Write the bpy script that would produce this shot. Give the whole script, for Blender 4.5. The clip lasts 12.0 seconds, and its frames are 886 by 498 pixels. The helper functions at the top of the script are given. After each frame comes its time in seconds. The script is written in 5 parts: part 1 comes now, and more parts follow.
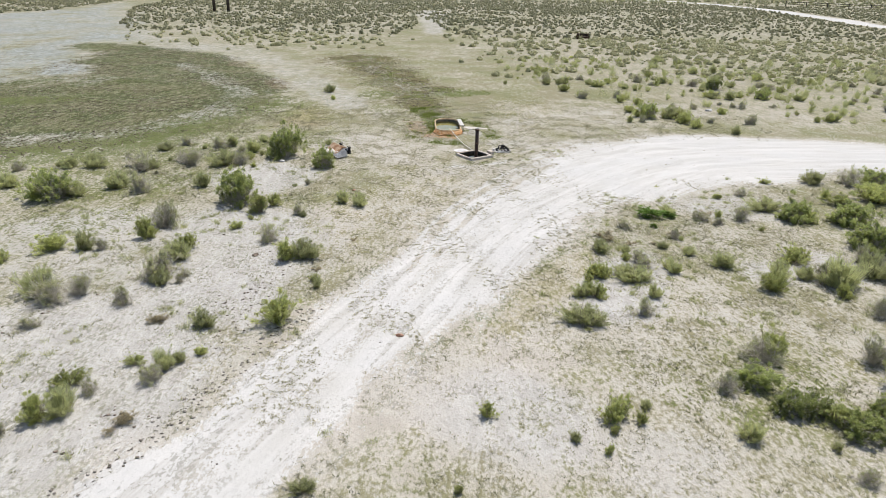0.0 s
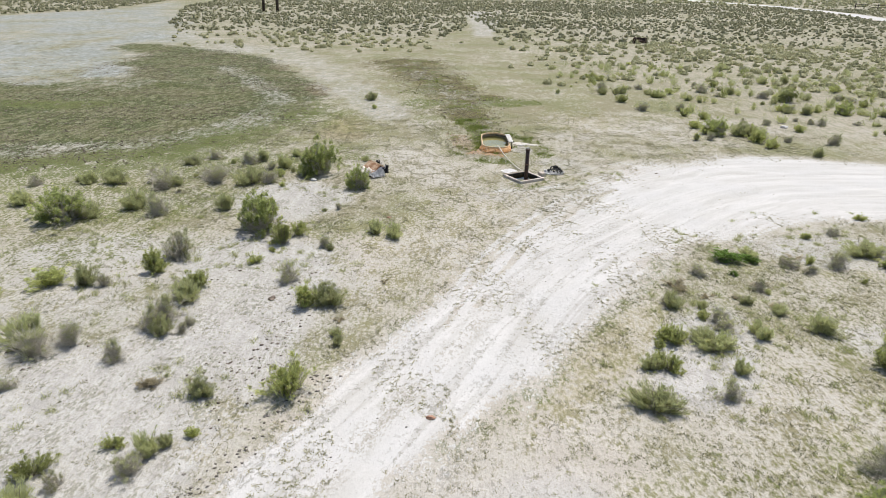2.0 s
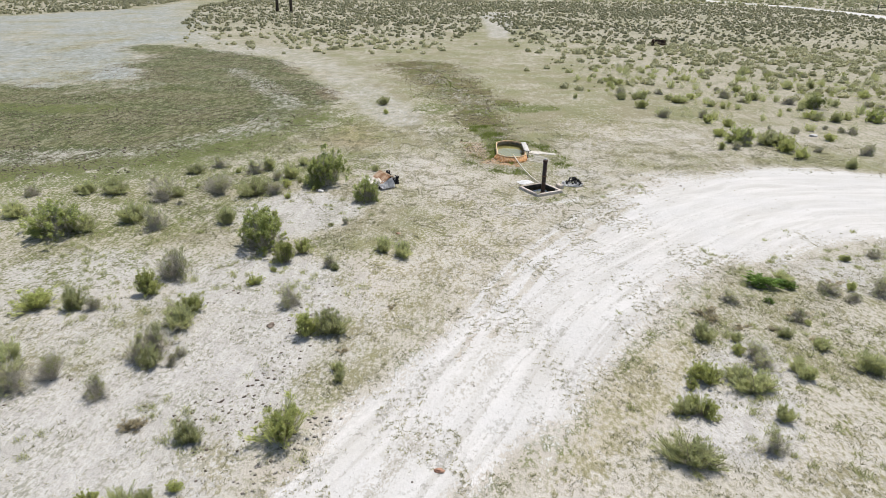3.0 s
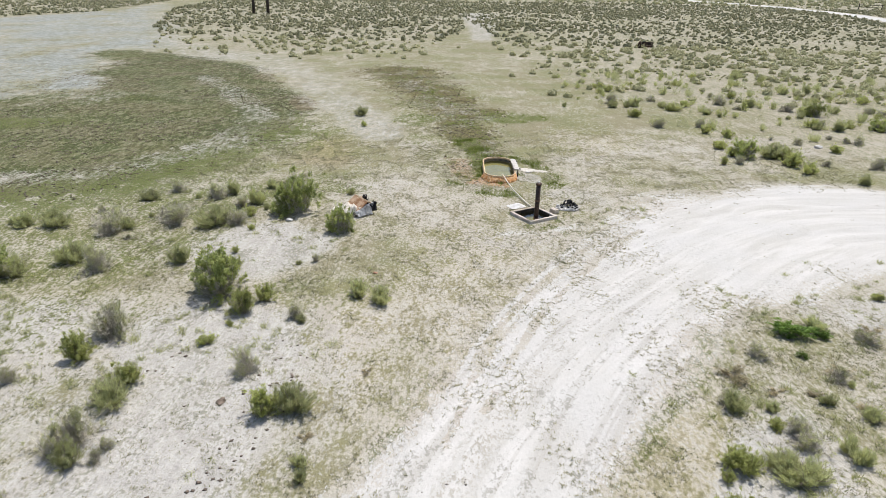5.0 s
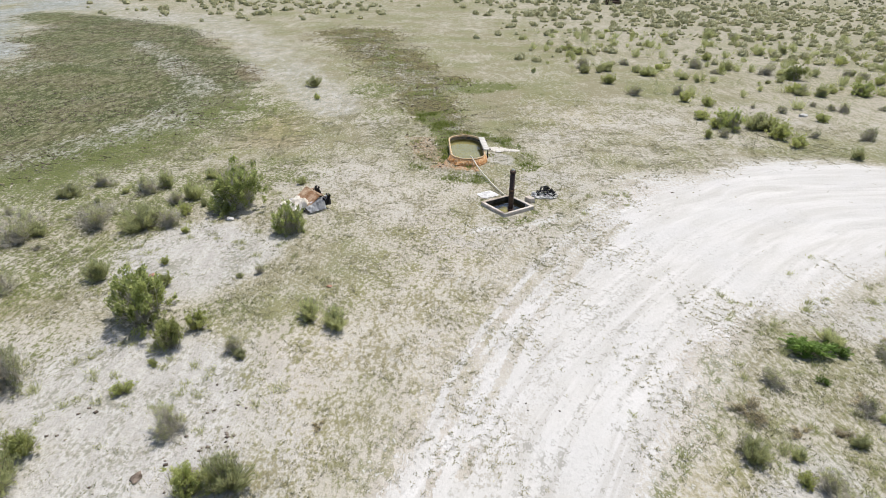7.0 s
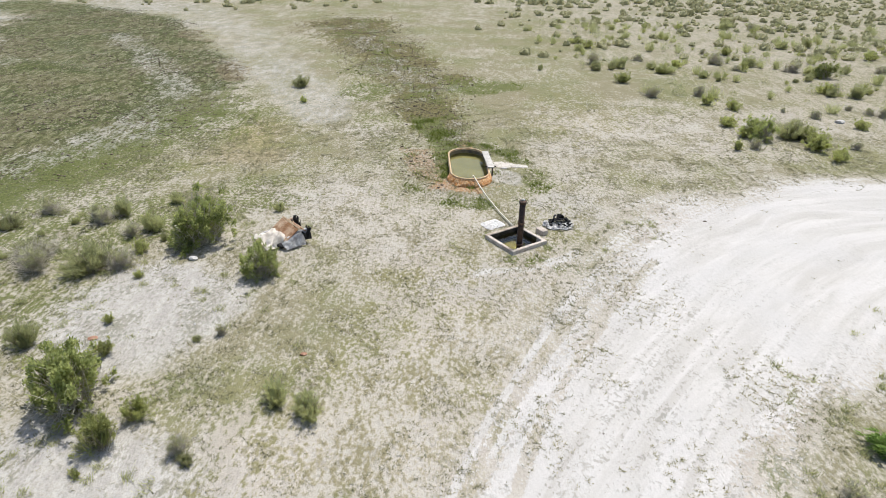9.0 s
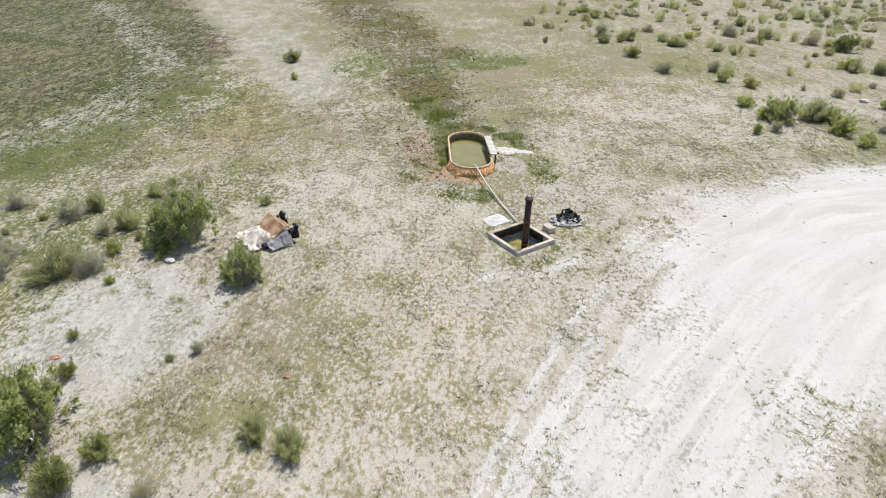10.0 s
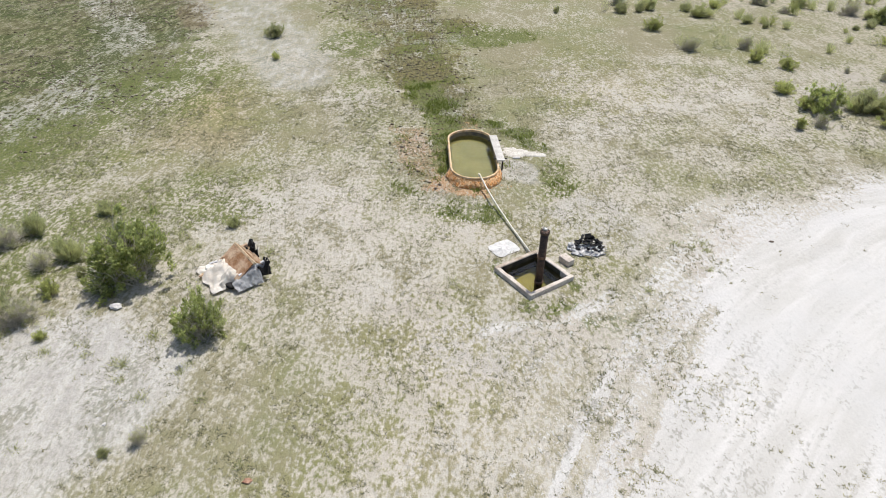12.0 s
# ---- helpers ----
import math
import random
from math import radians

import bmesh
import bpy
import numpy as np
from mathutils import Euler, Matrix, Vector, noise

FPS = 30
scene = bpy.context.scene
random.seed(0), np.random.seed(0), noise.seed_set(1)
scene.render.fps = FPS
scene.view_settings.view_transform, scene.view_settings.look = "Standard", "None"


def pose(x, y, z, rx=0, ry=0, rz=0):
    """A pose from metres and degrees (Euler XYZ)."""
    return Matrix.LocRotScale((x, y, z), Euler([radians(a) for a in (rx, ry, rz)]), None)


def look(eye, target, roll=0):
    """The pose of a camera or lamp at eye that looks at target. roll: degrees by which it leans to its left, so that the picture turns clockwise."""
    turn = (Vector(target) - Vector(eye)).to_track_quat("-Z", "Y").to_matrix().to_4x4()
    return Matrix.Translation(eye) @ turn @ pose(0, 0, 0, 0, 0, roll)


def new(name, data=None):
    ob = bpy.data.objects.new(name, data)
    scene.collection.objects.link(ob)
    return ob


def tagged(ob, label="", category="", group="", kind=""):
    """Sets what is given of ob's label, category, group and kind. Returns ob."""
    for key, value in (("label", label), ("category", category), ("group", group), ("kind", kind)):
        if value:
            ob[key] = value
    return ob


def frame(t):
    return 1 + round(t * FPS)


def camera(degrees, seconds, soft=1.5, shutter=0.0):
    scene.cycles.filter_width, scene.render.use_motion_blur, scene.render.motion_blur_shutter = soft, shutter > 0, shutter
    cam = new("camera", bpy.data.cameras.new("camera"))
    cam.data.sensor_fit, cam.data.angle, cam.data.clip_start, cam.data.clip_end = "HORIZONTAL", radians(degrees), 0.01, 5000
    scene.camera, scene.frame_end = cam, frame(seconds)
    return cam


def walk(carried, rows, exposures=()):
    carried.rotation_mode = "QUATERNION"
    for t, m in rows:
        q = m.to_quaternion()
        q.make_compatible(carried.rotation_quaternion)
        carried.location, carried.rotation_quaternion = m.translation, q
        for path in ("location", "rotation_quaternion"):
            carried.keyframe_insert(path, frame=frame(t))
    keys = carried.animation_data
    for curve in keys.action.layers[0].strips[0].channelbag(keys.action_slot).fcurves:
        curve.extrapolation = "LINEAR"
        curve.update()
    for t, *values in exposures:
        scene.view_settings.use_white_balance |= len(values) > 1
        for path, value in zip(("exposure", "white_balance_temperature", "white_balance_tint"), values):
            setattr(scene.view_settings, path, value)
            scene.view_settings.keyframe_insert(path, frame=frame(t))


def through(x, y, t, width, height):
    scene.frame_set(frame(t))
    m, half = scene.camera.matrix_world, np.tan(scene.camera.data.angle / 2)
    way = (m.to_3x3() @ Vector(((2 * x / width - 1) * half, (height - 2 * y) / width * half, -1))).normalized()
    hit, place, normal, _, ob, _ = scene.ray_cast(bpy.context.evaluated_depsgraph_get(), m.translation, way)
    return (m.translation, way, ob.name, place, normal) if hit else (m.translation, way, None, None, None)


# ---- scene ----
cam = camera(67.6, 12.0, 0.75)
METRES, EYE, TILT, LEAN, TURN = 16.24, 7.0, 0.0, 0.0, 0.0
ROWS = [
    (0.0, 0.0, 0.0, 0.0, 0.41, -22.79, -0.97),
    (0.5, 0.0009, 0.0432, 0.0022, 0.84, -22.82, -0.97),
    (1.0, 0.0003, 0.0844, 0.0039, 2.0, -22.84, -1.0),
    (1.5, -0.0008, 0.1245, 0.005, 3.31, -22.86, -1.04),
    (2.0, -0.0032, 0.1641, 0.0066, 4.5, -22.9, -1.07),
    (2.5, -0.0056, 0.2031, 0.0085, 5.67, -22.92, -1.1),
    (3.0, -0.0085, 0.2411, 0.01, 5.7, -22.93, -1.08),
    (3.2, -0.0097, 0.2563, 0.0106, 5.71, -22.94, -1.07),
    (4.0, -0.0150, 0.3175, 0.0130, 5.72, -22.95, -1.05),
    (4.5, -0.0184, 0.3555, 0.0144, 5.60, -22.95, -1.03),
    (4.8, -0.0206, 0.3784, 0.0153, 4.89, -22.95, -1.01),
    (5.0, -0.022, 0.3937, 0.0159, 4.17, -22.92, -1.0),
    (5.5, -0.0254, 0.4322, 0.0173, 2.48, -22.89, -0.93),
    (6.0, -0.0284, 0.4715, 0.0187, 0.84, -22.88, -0.88),
    (6.5, -0.0287, 0.5108, 0.0193, 0.85, -24.98, -0.89),
    (7.0, -0.0299, 0.5496, 0.0218, 0.87, -26.42, -0.9),
    (7.2, -0.0302, 0.5662, 0.0227, 0.86, -26.5, -0.9),
    (8.0, -0.0306, 0.6372, 0.0255, 0.86, -26.55, -0.91),
    (8.5, -0.0305, 0.6834, 0.0272, 0.87, -26.7, -0.91),
    (8.8, -0.0304, 0.7114, 0.0282, 0.88, -27.31, -0.92),
    (9.0, -0.0303, 0.7301, 0.0289, 0.88, -27.81, -0.92),
    (9.5, -0.0299, 0.7763, 0.0307, 0.9, -29.31, -0.94),
    (10.0, -0.0299, 0.8215, 0.0328, 0.92, -30.7, -0.95),
    (10.5, -0.0296, 0.8657, 0.0354, 0.93, -31.71, -0.96),
    (11.0, -0.0294, 0.9104, 0.0376, 0.95, -32.53, -0.95),
    (11.5, -0.03, 0.9548, 0.0393, 0.96, -33.35, -0.97),
    (12.0, -0.0309, 0.9979, 0.041, 0.98, -34.53, -0.98),
]
walk(cam, [(t, pose(0, 0, EYE, TILT, LEAN, TURN) @ pose(METRES * x, METRES * y, METRES * z, 90 + pitch, roll, yaw)) for t, x, y, z, yaw, pitch, roll in ROWS])

# ---------------------------------------------------------------- light
SUN_UP, SUN_AZ = 67.0, 27.0          # elevation; degrees from +y towards +x
world = bpy.data.worlds.new("World")
scene.world = world
world.use_nodes = True
sky = world.node_tree.nodes.new("ShaderNodeTexSky")
sky.sky_type, sky.sun_disc = "NISHITA", False
sky.air_density, sky.dust_density, sky.ozone_density = 1.0, 2.0, 1.0
sky.sun_elevation, sky.sun_rotation = radians(SUN_UP), radians(SUN_AZ)
back = world.node_tree.nodes["Background"]
back.inputs["Strength"].default_value = 0.155
world.node_tree.links.new(sky.outputs[0], back.inputs["Color"])
sun = new("sun", bpy.data.lights.new("sun", "SUN"))
sun.data.energy, sun.data.angle, sun.data.color = 4.2, radians(0.53), (1.0, 0.975, 0.935)
sun.matrix_world = look((200 * math.sin(radians(SUN_AZ)), 200 * math.cos(radians(SUN_AZ)), 200 * math.tan(radians(SUN_UP))), (0, 0, 0))
scene.view_settings.exposure = 0.08


# ---------------------------------------------------------------- node helpers
class Nodes:
    def __init__(self, name):
        self.mat = bpy.data.materials.new(name)
        self.mat.use_nodes = True
        self.t = self.mat.node_tree
        self.p = self.t.nodes["Principled BSDF"]
        self.out = self.t.nodes["Material Output"]
        self.co = None

    def node(self, kind, **inputs):
        n = self.t.nodes.new(kind)
        for k, v in inputs.items():
            self.put(n.inputs[k.replace("_", " ")], v)
        return n

    def put(self, socket, v):
        if isinstance(v, bpy.types.NodeSocket):
            self.t.links.new(v, socket)
        elif isinstance(v, tuple) and len(v) == 3 and socket.type == "RGBA":
            socket.default_value = (*v, 1)
        else:
            socket.default_value = v

    def coords(self):
        if self.co is None:
            self.co = self.t.nodes.new("ShaderNodeTexCoord").outputs["Object"]
        return self.co

    def noise(self, scale, detail=4.0, rough=0.55, stretch=None, distortion=0.0):
        co = self.coords()
        if stretch:
            m = self.node("ShaderNodeMapping", Vector=co)
            m.inputs["Scale"].default_value = stretch[:3]
            m.inputs["Rotation"].default_value = (0, 0, radians(stretch[3]) if len(stretch) > 3 else 0)
            co = m.outputs[0]
        n = self.node("ShaderNodeTexNoise", Vector=co, Scale=scale, Detail=detail, Roughness=rough, Distortion=distortion)
        return n.outputs["Fac"]

    def ramp(self, fac, lo, hi, a=0.0, b=1.0):
        n = self.node("ShaderNodeMapRange", Value=fac)
        for k, v in (("From Min", lo), ("From Max", hi), ("To Min", a), ("To Max", b)):
            self.put(n.inputs[k], v)
        return n.outputs[0]

    def math(self, op, a, b=0.0, c=None):
        n = self.t.nodes.new("ShaderNodeMath")
        n.operation = op
        self.put(n.inputs[0], a)
        self.put(n.inputs[1], b)
        if c is not None:
            self.put(n.inputs[2], c)
        return n.outputs[0]

    def mix(self, fac, a, b, kind="MIX"):
        n = self.t.nodes.new("ShaderNodeMix")
        n.data_type, n.blend_type = "RGBA", kind
        for key, v in (("Factor_Float", fac), ("A_Color", a), ("B_Color", b)):
            s = [i for i in n.inputs if i.identifier == key][0]
            self.put(s, v)
        return [o for o in n.outputs if o.identifier == "Result_Color"][0]

    def bump(self, height, strength=0.5, distance=0.02):
        n = self.node("ShaderNodeBump", Height=height, Strength=strength, Distance=distance)
        self.put(self.p.inputs["Normal"], n.outputs[0])

    def done(self, colour, rough=0.9, metal=0.0, gloss=None):
        self.put(self.p.inputs["Base Color"], colour)
        self.put(self.p.inputs["Roughness"], rough)
        self.put(self.p.inputs["Metallic"], metal)
        if gloss is not None:
            self.p.inputs["Specular IOR Level"].default_value = gloss
        return self.mat


def simple(name, a, b, scale=8.0, rough=0.85, metal=0.0, bump=0.4, fine=60.0, dist=0.01, gloss=0.3, grain=(0.72, 1.18)):
    """Two colours mottled at two scales, with relief."""
    n = Nodes(name)
    big = n.ramp(n.noise(scale, 5), 0.38, 0.62)
    small = n.ramp(n.noise(fine, 3), 0.3, 0.7, *grain)
    c = n.mix(1.0, n.mix(big, a, b), small, "MULTIPLY")
    n.bump(n.math("ADD", n.noise(scale * 2, 4), n.math("MULTIPLY", n.noise(fine, 3), 0.5)), bump, dist)
    return n.done(c, rough, metal, gloss)


def leafy(name, a, b, through=0.56, patch=3.0):
    """Leaves: colour varies leaf by leaf and plant by plant, and some light comes through."""
    n = Nodes(name)
    geo = n.t.nodes.new("ShaderNodeNewGeometry")
    info = n.t.nodes.new("ShaderNodeObjectInfo")
    each = geo.outputs["Random Per Island"]
    c = n.mix(n.ramp(n.math("ADD", n.math("MULTIPLY", each, 0.55), n.math("MULTIPLY", n.noise(patch, 2), 0.9)), 0.35, 1.0), a, b)
    c = n.mix(1.0, c, n.ramp(info.outputs["Random"], 0, 1, 0.78, 1.22), "MULTIPLY")
    n.done(c, 0.65, 0.0, 0.25)
    tr = n.node("ShaderNodeBsdfTranslucent", Color=c)
    m = n.node("ShaderNodeMixShader", Fac=through)
    n.t.links.new(n.p.outputs[0], m.inputs[1])
    n.t.links.new(tr.outputs[0], m.inputs[2])
    n.t.links.new(m.outputs[0], n.out.inputs[0])
    return n.mat


# ---------------------------------------------------------------- plan of the ground
def hash2(ix, iy, seed):
    h = np.sin(ix * 127.1 + iy * 311.7 + seed * 74.7) * 43758.5453
    return h - np.floor(h)


def value_noise(x, y, size, seed=0):
    x, y = x / size, y / size
    ix, iy = np.floor(x), np.floor(y)
    fx, fy = x - ix, y - iy
    fx, fy = fx * fx * (3 - 2 * fx), fy * fy * (3 - 2 * fy)
    a, b = hash2(ix, iy, seed), hash2(ix + 1, iy, seed)
    c, d = hash2(ix, iy + 1, seed), hash2(ix + 1, iy + 1, seed)
    return (a * (1 - fx) + b * fx) * (1 - fy) + (c * (1 - fx) + d * fx) * fy


def fbm(x, y, size, seed=0, octaves=4):
    total, amp, norm = 0.0, 1.0, 0.0
    for k in range(octaves):
        total = total + amp * value_noise(x, y, size / 2 ** k, seed + 13 * k)
        norm += amp
        amp *= 0.55
    return total / norm


def line_distance(x, y, pts, closed=False):
    """Distance to a polyline and the place along it (0 to 1)."""
    best, along = np.full(x.shape, 1e9), np.zeros(x.shape)
    pairs = list(zip(pts, pts[1:])) + ([(pts[-1], pts[0])] if closed else [])
    for k, ((ax, ay), (bx, by)) in enumerate(pairs):
        dx, dy = bx - ax, by - ay
        s = np.clip(((x - ax) * dx + (y - ay) * dy) / (dx * dx + dy * dy), 0, 1)
        d = np.hypot(x - ax - s * dx, y - ay - s * dy)
        along = np.where(d < best, (k + s) / len(pairs), along)
        best = np.minimum(best, d)
    return best, along


def inside(x, y, pts):
    """Signed distance to a polygon, positive within."""
    hit = np.zeros(x.shape, bool)
    for (ax, ay), (bx, by) in zip(pts, pts[1:] + pts[:1]):
        if ay != by:
            hit ^= ((ay > y) != (by > y)) & (x < (bx - ax) * (y - ay) / (by - ay) + ax)
    d, _ = line_distance(x, y, pts, True)
    return np.where(hit, d, -d)


def soft(d, lo, hi):
    s = np.clip((d - lo) / (hi - lo), 0, 1)
    return s * s * (3 - 2 * s)


def band(x, y, pts, w0, w1, edge=0.6):
    """1 within a strip whose half width goes from w0 to w1."""
    d, s = line_distance(x, y, pts)
    w = w0 + (w1 - w0) * s
    return 1 - soft(d, w * (1 - edge), w * (1 + edge))


def blob(x, y, cx, cy, rx, ry, turn=0.0):
    c, s = math.cos(radians(turn)), math.sin(radians(turn))
    u, v = ((x - cx) * c + (y - cy) * s) / rx, (-(x - cx) * s + (y - cy) * c) / ry
    return 1 - soft(np.hypot(u, v), 0.55, 1.15)


ROAD_WEST = [(-30, -45), (-9.2, -1), (-5.2, 7.3), (-4.1, 8.9), (-3.0, 11.8), (-2.3, 13.9), (-1.2, 16.2), (0.6, 20.4), (2.3, 23.3), (3.9, 25.4),
             (6.3, 28.3), (9.6, 30.6), (13.2, 31.3), (16.2, 30.7), (19.7, 29.8), (40, 32), (90, 42)]
ROAD_EAST = [(90, 33), (40, 27.5), (17.6, 25.6), (13.3, 24.4), (8.3, 22.4), (5.9, 20.9), (4.7, 19.2), (2.6, 16.5), (0.4, 12.9), (-1.3, 10.2),
             (-2.4, 7.3), (-6.0, -1), (-27, -45)]
ROAD = ROAD_WEST + ROAD_EAST
POND = [(-60, 12), (-30, 18.5), (-17.8, 24.3), (-14.6, 25.9), (-12.4, 28.3), (-10.7, 32.1), (-9.7, 36.1), (-9.8, 39.9), (-11.4, 44.4), (-14.6, 50.7), (-19.5, 57.6),
        (-26.2, 62.6), (-33, 66), (-50, 66), (-90, 50)]
SALT = [(-60, 36), (-27, 39.8), (-22.5, 44.5), (-26, 51.5), (-30, 56.2), (-32, 64), (-31, 72), (-37, 86), (-50, 104), (-58, 135), (-66, 140), (-62, 112),
        (-70, 95), (-110, 70)]
FIELD_EAST = [(-7, 200), (-5, 118), (-0.6, 92), (0.5, 84), (3.2, 66), (4.9, 54), (6.7, 46), (9.6, 40.0), (9.4, 36.4), (12.0, 33.6), (16.6, 32.4), (22, 32), (40, 35),
              (100, 46), (320, 90), (320, 300), (50, 320)]
FIELD_WEST = [(-66, 190), (-56, 125), (-41.4, 87.5), (-32, 73), (-25, 66.5), (-18, 64.5), (-13.8, 67.2), (-7.7, 68), (-5.9, 79), (-4.1, 92), (-5, 118), (-7, 200), (-20, 320), (-200, 320)]
FIELD_FAR = [(-300, 60), (-72, 92), (-63, 112), (-66, 138), (-75, 190), (-210, 320), (-400, 300)]
BARE_WEST = [(-18, 2), (-7, 4), (-4.6, 9.5), (-3.6, 13), (-3.4, 17), (-4.2, 19.5), (-5.6, 19.8), (-6.6, 17.5), (-7.4, 14.6), (-10, 13.2), (-18, 12.5)]
TRACK = [(-28.5, -45), (-7.6, -1), (-3.8, 7.3), (-1.6, 12), (0.9, 17.8), (4.2, 22.3), (8.2, 26.2), (13.4, 28), (40, 30), (90, 37)]
BOX_AT, BOX_TURN, BOX_SIDE = (1.20, 26.49), 35.5, 1.09


def zones(x, y):
    """How much each kind of ground covers each place."""
    wx = x + 1.6 * (fbm(x, y, 2.6, 5) - 0.5)
    wy = y + 1.6 * (fbm(x, y, 2.6, 9) - 0.5)
    z = {}
    big, patch = fbm(x, y, 6.0, 33), fbm(x, y, 1.6, 34)
    r = inside(wx, wy, ROAD)
    # the outer side of the bend thins out slowly into the grass
    outer = blob(x, y, 4.2, 26.5, 5.5, 5.5) * (1 - soft(r, -0.2, 0.2))
    ragged = 0.5 + 0.6 * soft(y, 13, 19)
    z["road"] = soft(r, -ragged, ragged)
    strip = np.maximum(band(x, y, [(-0.85, 15.2), (-0.5, 16.7), (-0.15, 18.3), (0.5, 20.0), (1.45, 22.0), (2.5, 23.9)], 0.10, 0.12), band(x, y, [(-0.2, 16.2), (0.35, 18.0), (1.0, 19.8), (1.9, 21.6), (3.0, 23.6), (4.4, 25.6)], 0.10, 0.16))
    z["road"] = z["road"] * (1 - 0.6 * strip * (0.3 + patch))
    z["verge"] = np.maximum.reduce([0.56 * soft(r, -2.6, 0.2) * outer * (1 - 0.6 * strip), 0.34 * soft(r, -1.4, 0.2),
        band(x, y, [(-1.15, 15.2), (-0.8, 16.7), (-0.45, 18.3), (0.2, 20.0), (1.2, 22.0), (1.62, 22.9), (2.2, 23.9)], 0.07, 0.08), 0.85 * band(x, y, [(0.2, 19.2), (1.0, 20.8), (1.7, 22.1), (2.5, 23.5)], 0.06, 0.05),
        0.7 * band(wx, wy, [(0.4, 24.6), (1.7, 25.4), (2.6, 26.2)], 0.12, 0.2)])
    bare = np.maximum.reduce([soft(inside(wx, wy, BARE_WEST), -0.8, 0.8), blob(wx, wy, -6.6, 23.1, 2.3, 2.2, -10), 0.95 * blob(wx, wy, -6.2, 18.3, 2.7, 2.0, 12), 0.7 * blob(wx, wy, -10.5, 18.4, 2.6, 1.5, 15), 0.62 * blob(wx, wy, -9.0, 16.6, 4.5, 3.6), 0.5 * blob(wx, wy, -3.4, 16.5, 1.0, 3.0),
                              0.95 * blob(wx, wy, 4.5, 14.6, 1.2, 2.7, -25), 0.8 * blob(wx, wy, 9.6, 15.6, 2.4, 1.1, 20), 0.75 * blob(wx, wy, 9.5, 20.6, 2.6, 1.6),
                              0.7 * blob(wx, wy, 1.3, 9.2, 2.0, 1.8), 0.5 * blob(wx, wy, 3.4, 8.0, 1.4, 1.2), 0.5 * blob(wx, wy, 0.4, 24.2, 1.4, 1.2), 0.3 * blob(wx, wy, -3.2, 29.3, 1.6, 1.3), 0.5 * blob(wx, wy, 3.0, 28.6, 1.5, 1.4),
                              0.2 * blob(wx, wy, -3.0, 33.5, 1.2, 3.0)])
    z["bare"] = bare * (0.55 + 0.7 * patch)
    edge = inside(x + 3 * (fbm(x, y, 4, 6) - 0.5), y + 3 * (fbm(x, y, 4, 7) - 0.5), POND)
    pond = soft(edge, -2.0, 1.2)
    salt = soft(inside(x + 9 * (fbm(x, y, 7, 3) - 0.5), y + 14 * (fbm(x, y, 9, 4) - 0.5), SALT), -2.0, 2.5)
    z["salt"] = salt
    pale = band(wx, wy, [(-5.0, 36.5), (-6.2, 39.3), (-8.6, 43.8), (-11, 48.4), (-13.6, 54.2), (-18.6, 61.7), (-26, 65.7), (-33, 71), (-41, 86), (-52, 112)], 1.1, 4.6)
    ring = [(-24, 26.3), (-17.5, 28.2), (-15.1, 29.3), (-13.7, 31.3), (-12.4, 33.1), (-11.8, 35.0), (-11.9, 37.8), (-12.7, 40.8), (-14.5, 44.7), (-17.4, 48.6), (-20.5, 52.5)]
    fleck = np.maximum(band(wx, wy, ring, 1.2, 1.0), 0.8 * band(wx, wy, [(-10.9, 36.4), (-10.6, 39.0), (-11.2, 42.0)], 0.35, 0.3))
    rim = band(wx, wy, [(-22, 21.8), (-16.2, 24.8), (-13.4, 26.9), (-12.0, 29.0), (-10.9, 32.0), (-10.0, 34.8), (-9.4, 37.2)], 1.5, 0.55)
    seep = np.maximum(band(wx, wy, [(-0.5, 34.2), (-1.1, 36.5), (-1.5, 39.0), (-2.0, 42.0), (-3.2, 46.0), (-4.8, 50.5), (-7.2, 58.0)], 0.7, 2.7, 0.8),
                      0.8 * blob(wx, wy, -0.4, 42.6, 1.5, 1.6))
    soak = soft(inside(x + 0.5 * (fbm(x, y, 0.7, 14) - 0.5), y + 0.7 * (fbm(x, y, 0.7, 19) - 0.5), [(-2.2, 33.6), (-0.8, 33.4), (-0.55, 30.8), (-0.3, 29.4), (-1.2, 29.8), (-1.9, 31.2)]), -0.3, 0.35)
